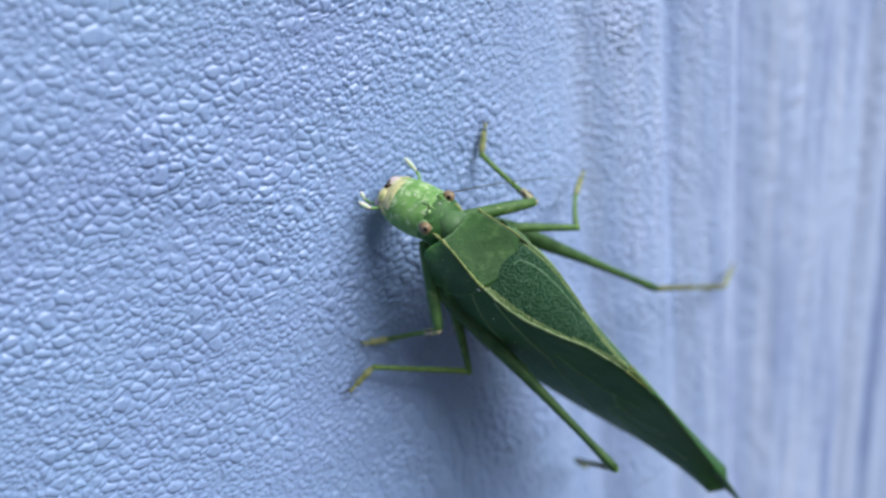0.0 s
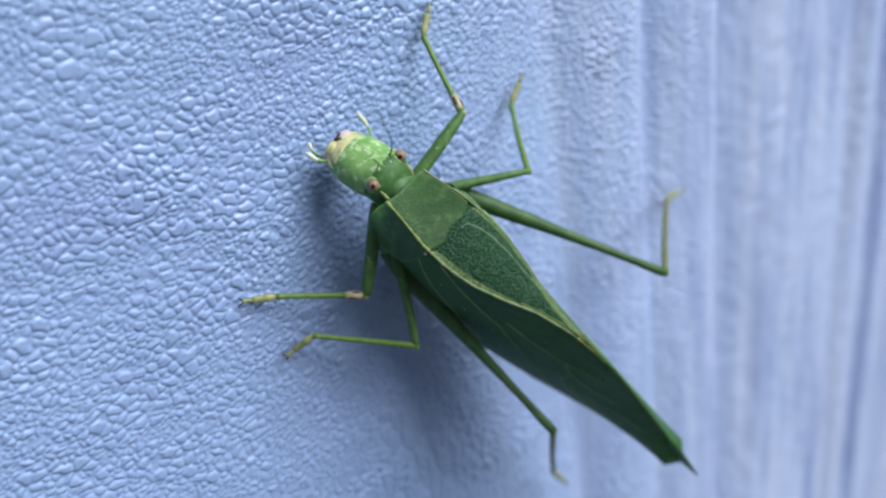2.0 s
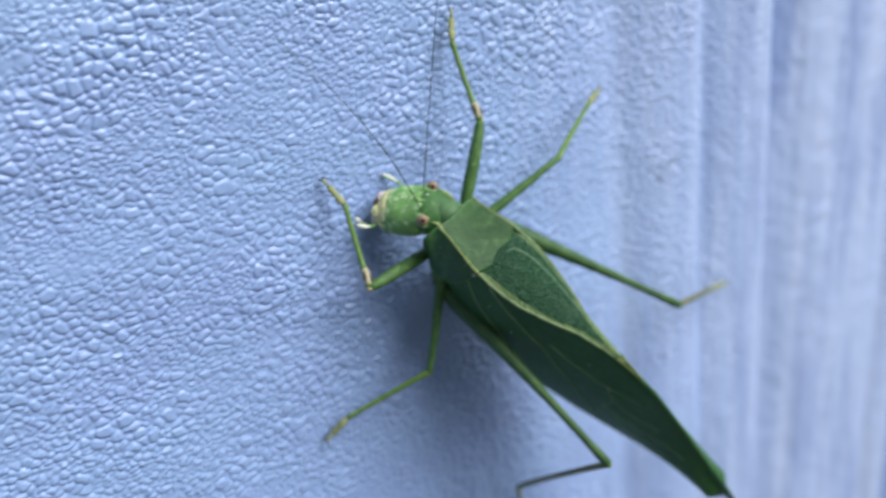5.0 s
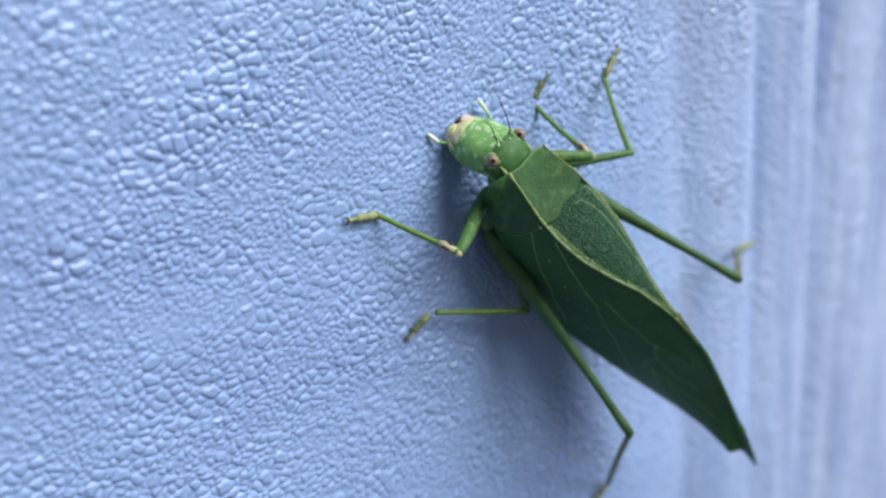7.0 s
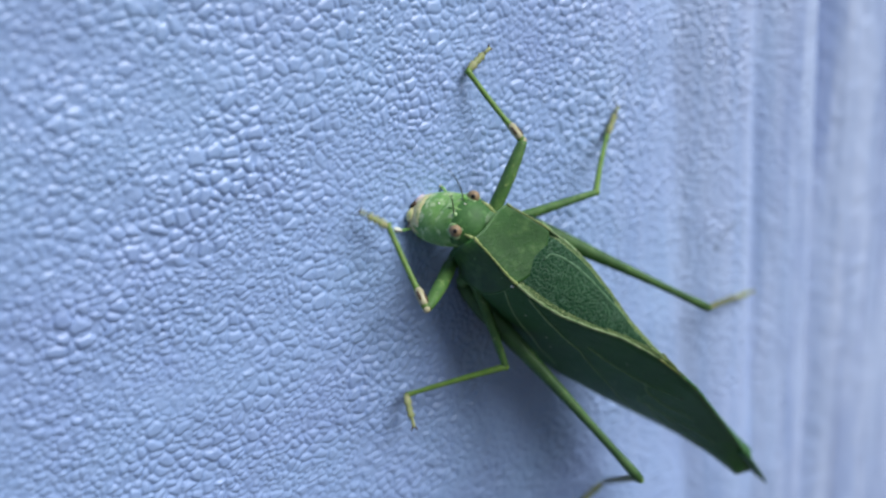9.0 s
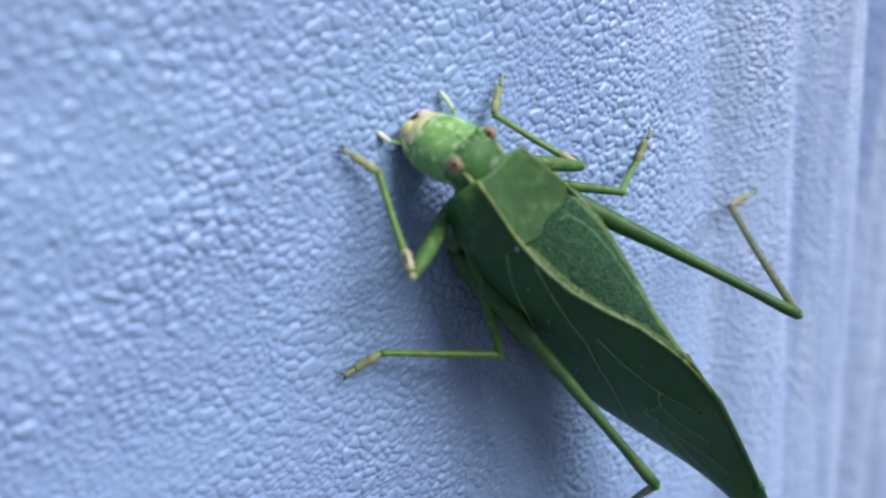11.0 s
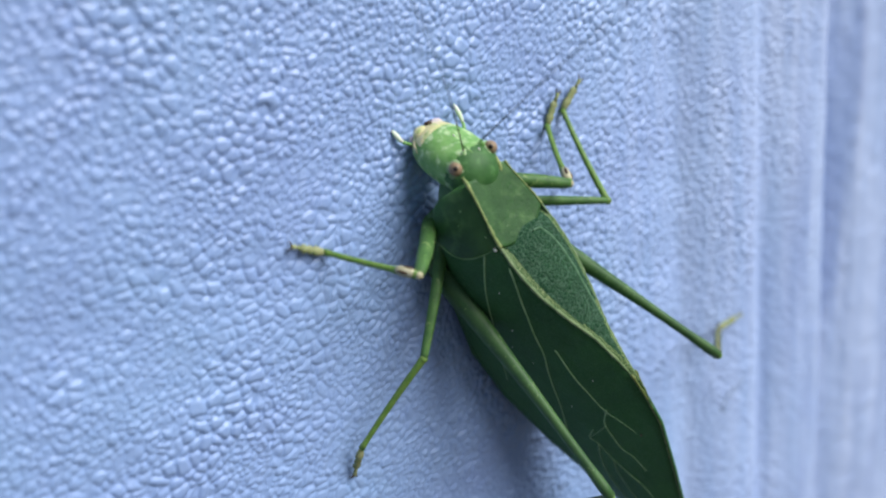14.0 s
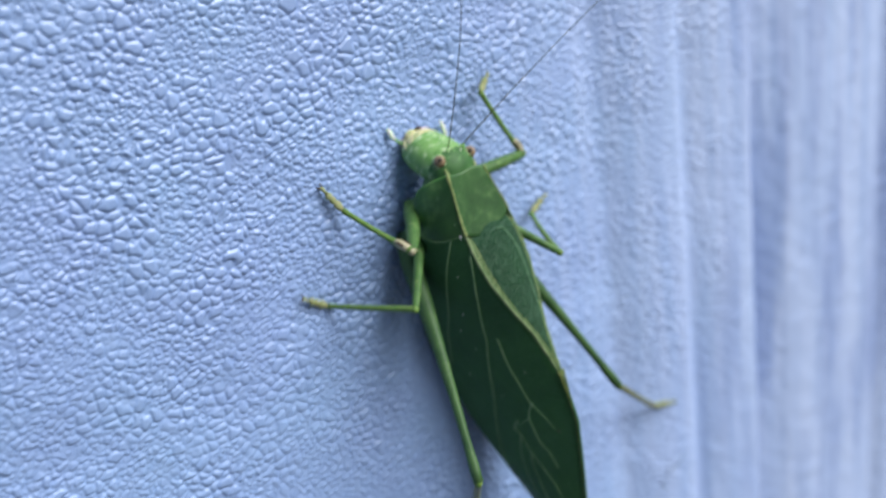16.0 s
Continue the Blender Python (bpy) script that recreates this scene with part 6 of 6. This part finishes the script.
    walk(limbs['right_hind_tibia'], [
        (0, aim(21.47, -45.36, -21.44, 40.87, -71.82, -42.96)), (0.5, aim(21.37, -45.65, -14.49, 41.88, -70.68, -36.67)), (1, aim(19.25, -43.86, -0.21, 46.74, -47.67, -27.96)),
        (1.5, aim(19.36, -44.22, -0.21, 46.83, -48.11, -27.95)), (2, aim(19.18, -45.47, -3.99, 43.56, -54.62, -33.34)), (2.5, aim(19.66, -45.64, -6.03, 43.58, -60.51, -33.35)),
        (3, aim(19.74, -45.79, -7.04, 43.62, -62.48, -33.33)), (3.5, aim(19.64, -45.70, -6.30, 43.56, -62.21, -32.65)), (4, aim(19.54, -45.65, -5.24, 44.74, -62.90, -29.89)),
        (4.5, aim(20.61, -46.18, -10.73, 43.99, -63.30, -37.18)), (5, aim(20.06, -46.37, -12.76, 40.88, -64.94, -40.36)), (5.2, aim(19.86, -46.66, -13.03, 39.73, -67.53, -39.67)),
        (5.7, aim(20.41, -46.44, -14.33, 38.99, -70.35, -39.29)), (6.2, aim(21.15, -45.84, -18.15, 37.75, -74.96, -38.56)), (6.7, aim(16.13, -46.71, -4.44, 38.58, -63.04, -32.17)),
        (7.3, aim(16.83, -46.62, -4.90, 37.50, -66.69, -31.54)), (7.5, aim(18.23, -46.58, -7.44, 38.27, -67.95, -33.55)), (8, aim(17.47, -47.02, -11.96, 33.23, -71.92, -37.86)),
        (8.2, aim(16.31, -47.45, -11.24, 31.74, -72.45, -37.24)), (8.7, aim(16.27, -47.47, -10.49, 32.66, -72.07, -36.29)), (9.2, aim(16.10, -47.52, -9.65, 33.96, -71.69, -34.88)),
        (9.7, aim(17.20, -47.43, -11.56, 36.56, -73.18, -33.95)), (10.3, aim(17.52, -47.42, -11.39, 37.96, -73.16, -32.81)), (10.5, aim(18.16, -47.35, -13.15, 37.73, -74.59, -33.51)),
        (11, aim(14.25, -44.18, 4.98, 38.67, -47.69, -25.54)), (11.5, aim(17.13, -45.02, 2.42, 46.63, -50.33, -22.91)), (12, aim(15.07, -45.08, 4.82, 44.44, -51.73, -20.33)),
        (12.5, aim(16.02, -45.61, 2.30, 43.04, -56.53, -23.97)), (13, aim(17.69, -46.04, -0.86, 42.73, -59.87, -27.72)), (13.5, aim(17.83, -46.50, -2.38, 42.95, -66.22, -25.18)),
        (14, aim(15.88, -46.91, 0.01, 41.76, -63.44, -24.42)), (14.5, aim(15.67, -46.91, -1.39, 41.06, -62.08, -27.17)), (15, aim(15.94, -46.66, -0.80, 41.07, -63.11, -26.06)),
        (15.5, aim(18.68, -47.38, -6.01, 44.11, -68.14, -27.51)), (16, aim(14.79, -48.11, -4.30, 39.56, -70.37, -25.05)),
    ])
    walk(limbs['right_hind_tarsus'], [
        (0, aim(40.87, -71.82, -42.96, 47.69, -72.96, -46.12)), (0.5, aim(41.88, -70.68, -36.67, 45.51, -76.67, -39.63)), (1, aim(46.74, -47.67, -27.96, 52.43, -51.58, -31.13)),
        (1.5, aim(46.83, -48.11, -27.95, 52.82, -51.81, -30.85)), (2, aim(43.56, -54.62, -33.34, 49.30, -58.44, -36.52)), (2.5, aim(43.58, -60.51, -33.35, 49.27, -64.81, -35.96)),
        (3, aim(43.62, -62.48, -33.33, 49.53, -66.64, -35.66)), (3.5, aim(43.56, -62.21, -32.65, 49.30, -66.20, -35.65)), (4, aim(44.74, -62.90, -29.89, 50.82, -66.80, -32.25)),
        (4.5, aim(43.99, -63.30, -37.18, 49.69, -67.22, -40.32)), (5, aim(40.88, -64.94, -40.36, 46.48, -69.02, -43.49)), (5.2, aim(39.73, -67.53, -39.67, 45.61, -71.71, -42.07)),
        (5.7, aim(38.99, -70.35, -39.29, 44.88, -74.53, -41.66)), (6.2, aim(37.75, -74.96, -38.56, 43.66, -79.14, -40.87)), (6.7, aim(38.58, -63.04, -32.17, 44.53, -67.36, -34.08)),
        (7.3, aim(37.50, -66.69, -31.54, 43.46, -71.02, -33.40)), (7.5, aim(38.27, -67.95, -33.55, 43.96, -72.67, -35.29)), (8, aim(33.23, -71.92, -37.86, 38.28, -77.19, -40.01)),
        (8.2, aim(31.74, -72.45, -37.24, 36.50, -77.96, -39.41)), (8.7, aim(32.66, -72.07, -36.29, 37.71, -77.39, -38.29)), (9.2, aim(33.96, -71.69, -34.88, 39.42, -76.69, -36.58)),
        (9.7, aim(36.56, -73.18, -33.95, 42.02, -78.24, -35.51)), (10.3, aim(37.96, -73.16, -32.81, 43.73, -77.93, -34.12)), (10.5, aim(37.73, -74.59, -33.51, 43.37, -79.50, -34.84)),
        (11, aim(38.67, -47.69, -25.54, 45.24, -51.27, -26.87)), (11.5, aim(46.63, -50.33, -22.91, 53.19, -54.10, -23.65)), (12, aim(44.44, -51.73, -20.33, 51.54, -54.44, -20.28)),
        (12.5, aim(43.04, -56.53, -23.97, 49.81, -59.95, -24.56)), (13, aim(42.73, -59.87, -27.72, 49.55, -63.08, -28.64)), (13.5, aim(42.95, -66.22, -25.18, 49.55, -69.92, -25.84)),
        (14, aim(41.76, -63.44, -24.42, 48.89, -66.06, -24.50)), (14.5, aim(41.06, -62.08, -27.17, 48.04, -64.92, -28.16)), (15, aim(41.07, -63.11, -26.06, 48.46, -64.84, -26.24)),
        (15.5, aim(44.11, -68.14, -27.51, 50.93, -71.35, -28.44)), (16, aim(39.56, -70.37, -25.05, 46.32, -73.80, -25.57)),
    ])
    walk(left_antenna, [
        (0, aim(-1.00, 4.00, 3.00, -8.58, 10.94, 22.45)),
        (1.5, aim(-1.00, 4.00, 3.00, -10.05, 10.31, 22.04)),
        (3, aim(-1.00, 4.00, 3.00, -8.99, 9.91, 22.63)),
        (4.5, aim(-1.00, 4.00, 3.00, -4.20, 14.80, 21.60)),
        (5, aim(-1.00, 4.00, 3.00, -2.61, 17.01, 20.67)),
        (7.3, aim(-1.00, 4.00, 3.00, -11.61, 8.45, 21.75)),
        (8.2, aim(-1.00, 4.00, 3.00, -9.36, 6.15, 23.24)),
        (10.3, aim(-1.00, 4.00, 3.00, -12.25, 6.32, 21.77)),
        (12, aim(-1.00, 4.00, 3.00, -13.09, 4.11, 21.38)),
        (13.5, aim(-1.00, 4.00, 3.00, -11.12, 6.33, 22.40)),
        (14.5, aim(-1.00, 4.00, 3.00, 1.17, 21.26, 16.46)),
        (14.9, aim(-1.00, 4.00, 3.00, -4.00, 19.77, 18.04)),
        (16, aim(-1.00, 4.00, 3.00, 0.05, 20.05, 18.01)),
    ])
    walk(right_antenna, [
        (0, aim(2.00, 4.00, 3.00, 18.20, -7.90, -5.93)),
        (0.5, aim(2.00, 4.00, 3.00, 18.89, -8.16, -4.13)),
        (1, aim(2.00, 4.00, 3.00, 18.80, -8.00, -2.50)),
        (1.5, aim(2.00, 4.00, 3.00, 12.00, -3.00, 19.00)),
        (2, aim(2.00, 4.00, 3.00, -6.82, 10.66, 22.02)),
        (3, aim(2.00, 4.00, 3.00, -6.44, 9.88, 22.45)),
        (4, aim(2.00, 4.00, 3.00, -6.00, 9.82, 22.40)),
        (4.5, aim(2.00, 4.00, 3.00, 20.72, 9.18, 13.33)),
        (5, aim(2.00, 4.00, 3.00, 12.27, 11.83, 20.81)),
        (5.2, aim(2.00, 4.00, 3.00, 10.20, 12.60, 21.00)),
        (7.3, aim(2.00, 4.00, 3.00, -8.99, 8.42, 21.54)),
        (8.2, aim(2.00, 4.00, 3.00, -6.79, 6.15, 23.05)),
        (10.3, aim(2.00, 4.00, 3.00, -9.66, 6.32, 21.51)),
        (12, aim(2.00, 4.00, 3.00, -10.48, 4.14, 21.12)),
        (13.5, aim(2.00, 4.00, 3.00, -8.58, 6.33, 22.15)),
        (14, aim(2.00, 4.00, 3.00, 12.00, 8.00, 20.00)),
        (14.5, aim(2.00, 4.00, 3.00, 23.94, 5.68, 3.07)),
        (14.9, aim(2.00, 4.00, 3.00, 12.91, 16.07, 17.81)),
        (16, aim(2.00, 4.00, 3.00, 18.89, 13.28, 13.61)),
    ])


motions()
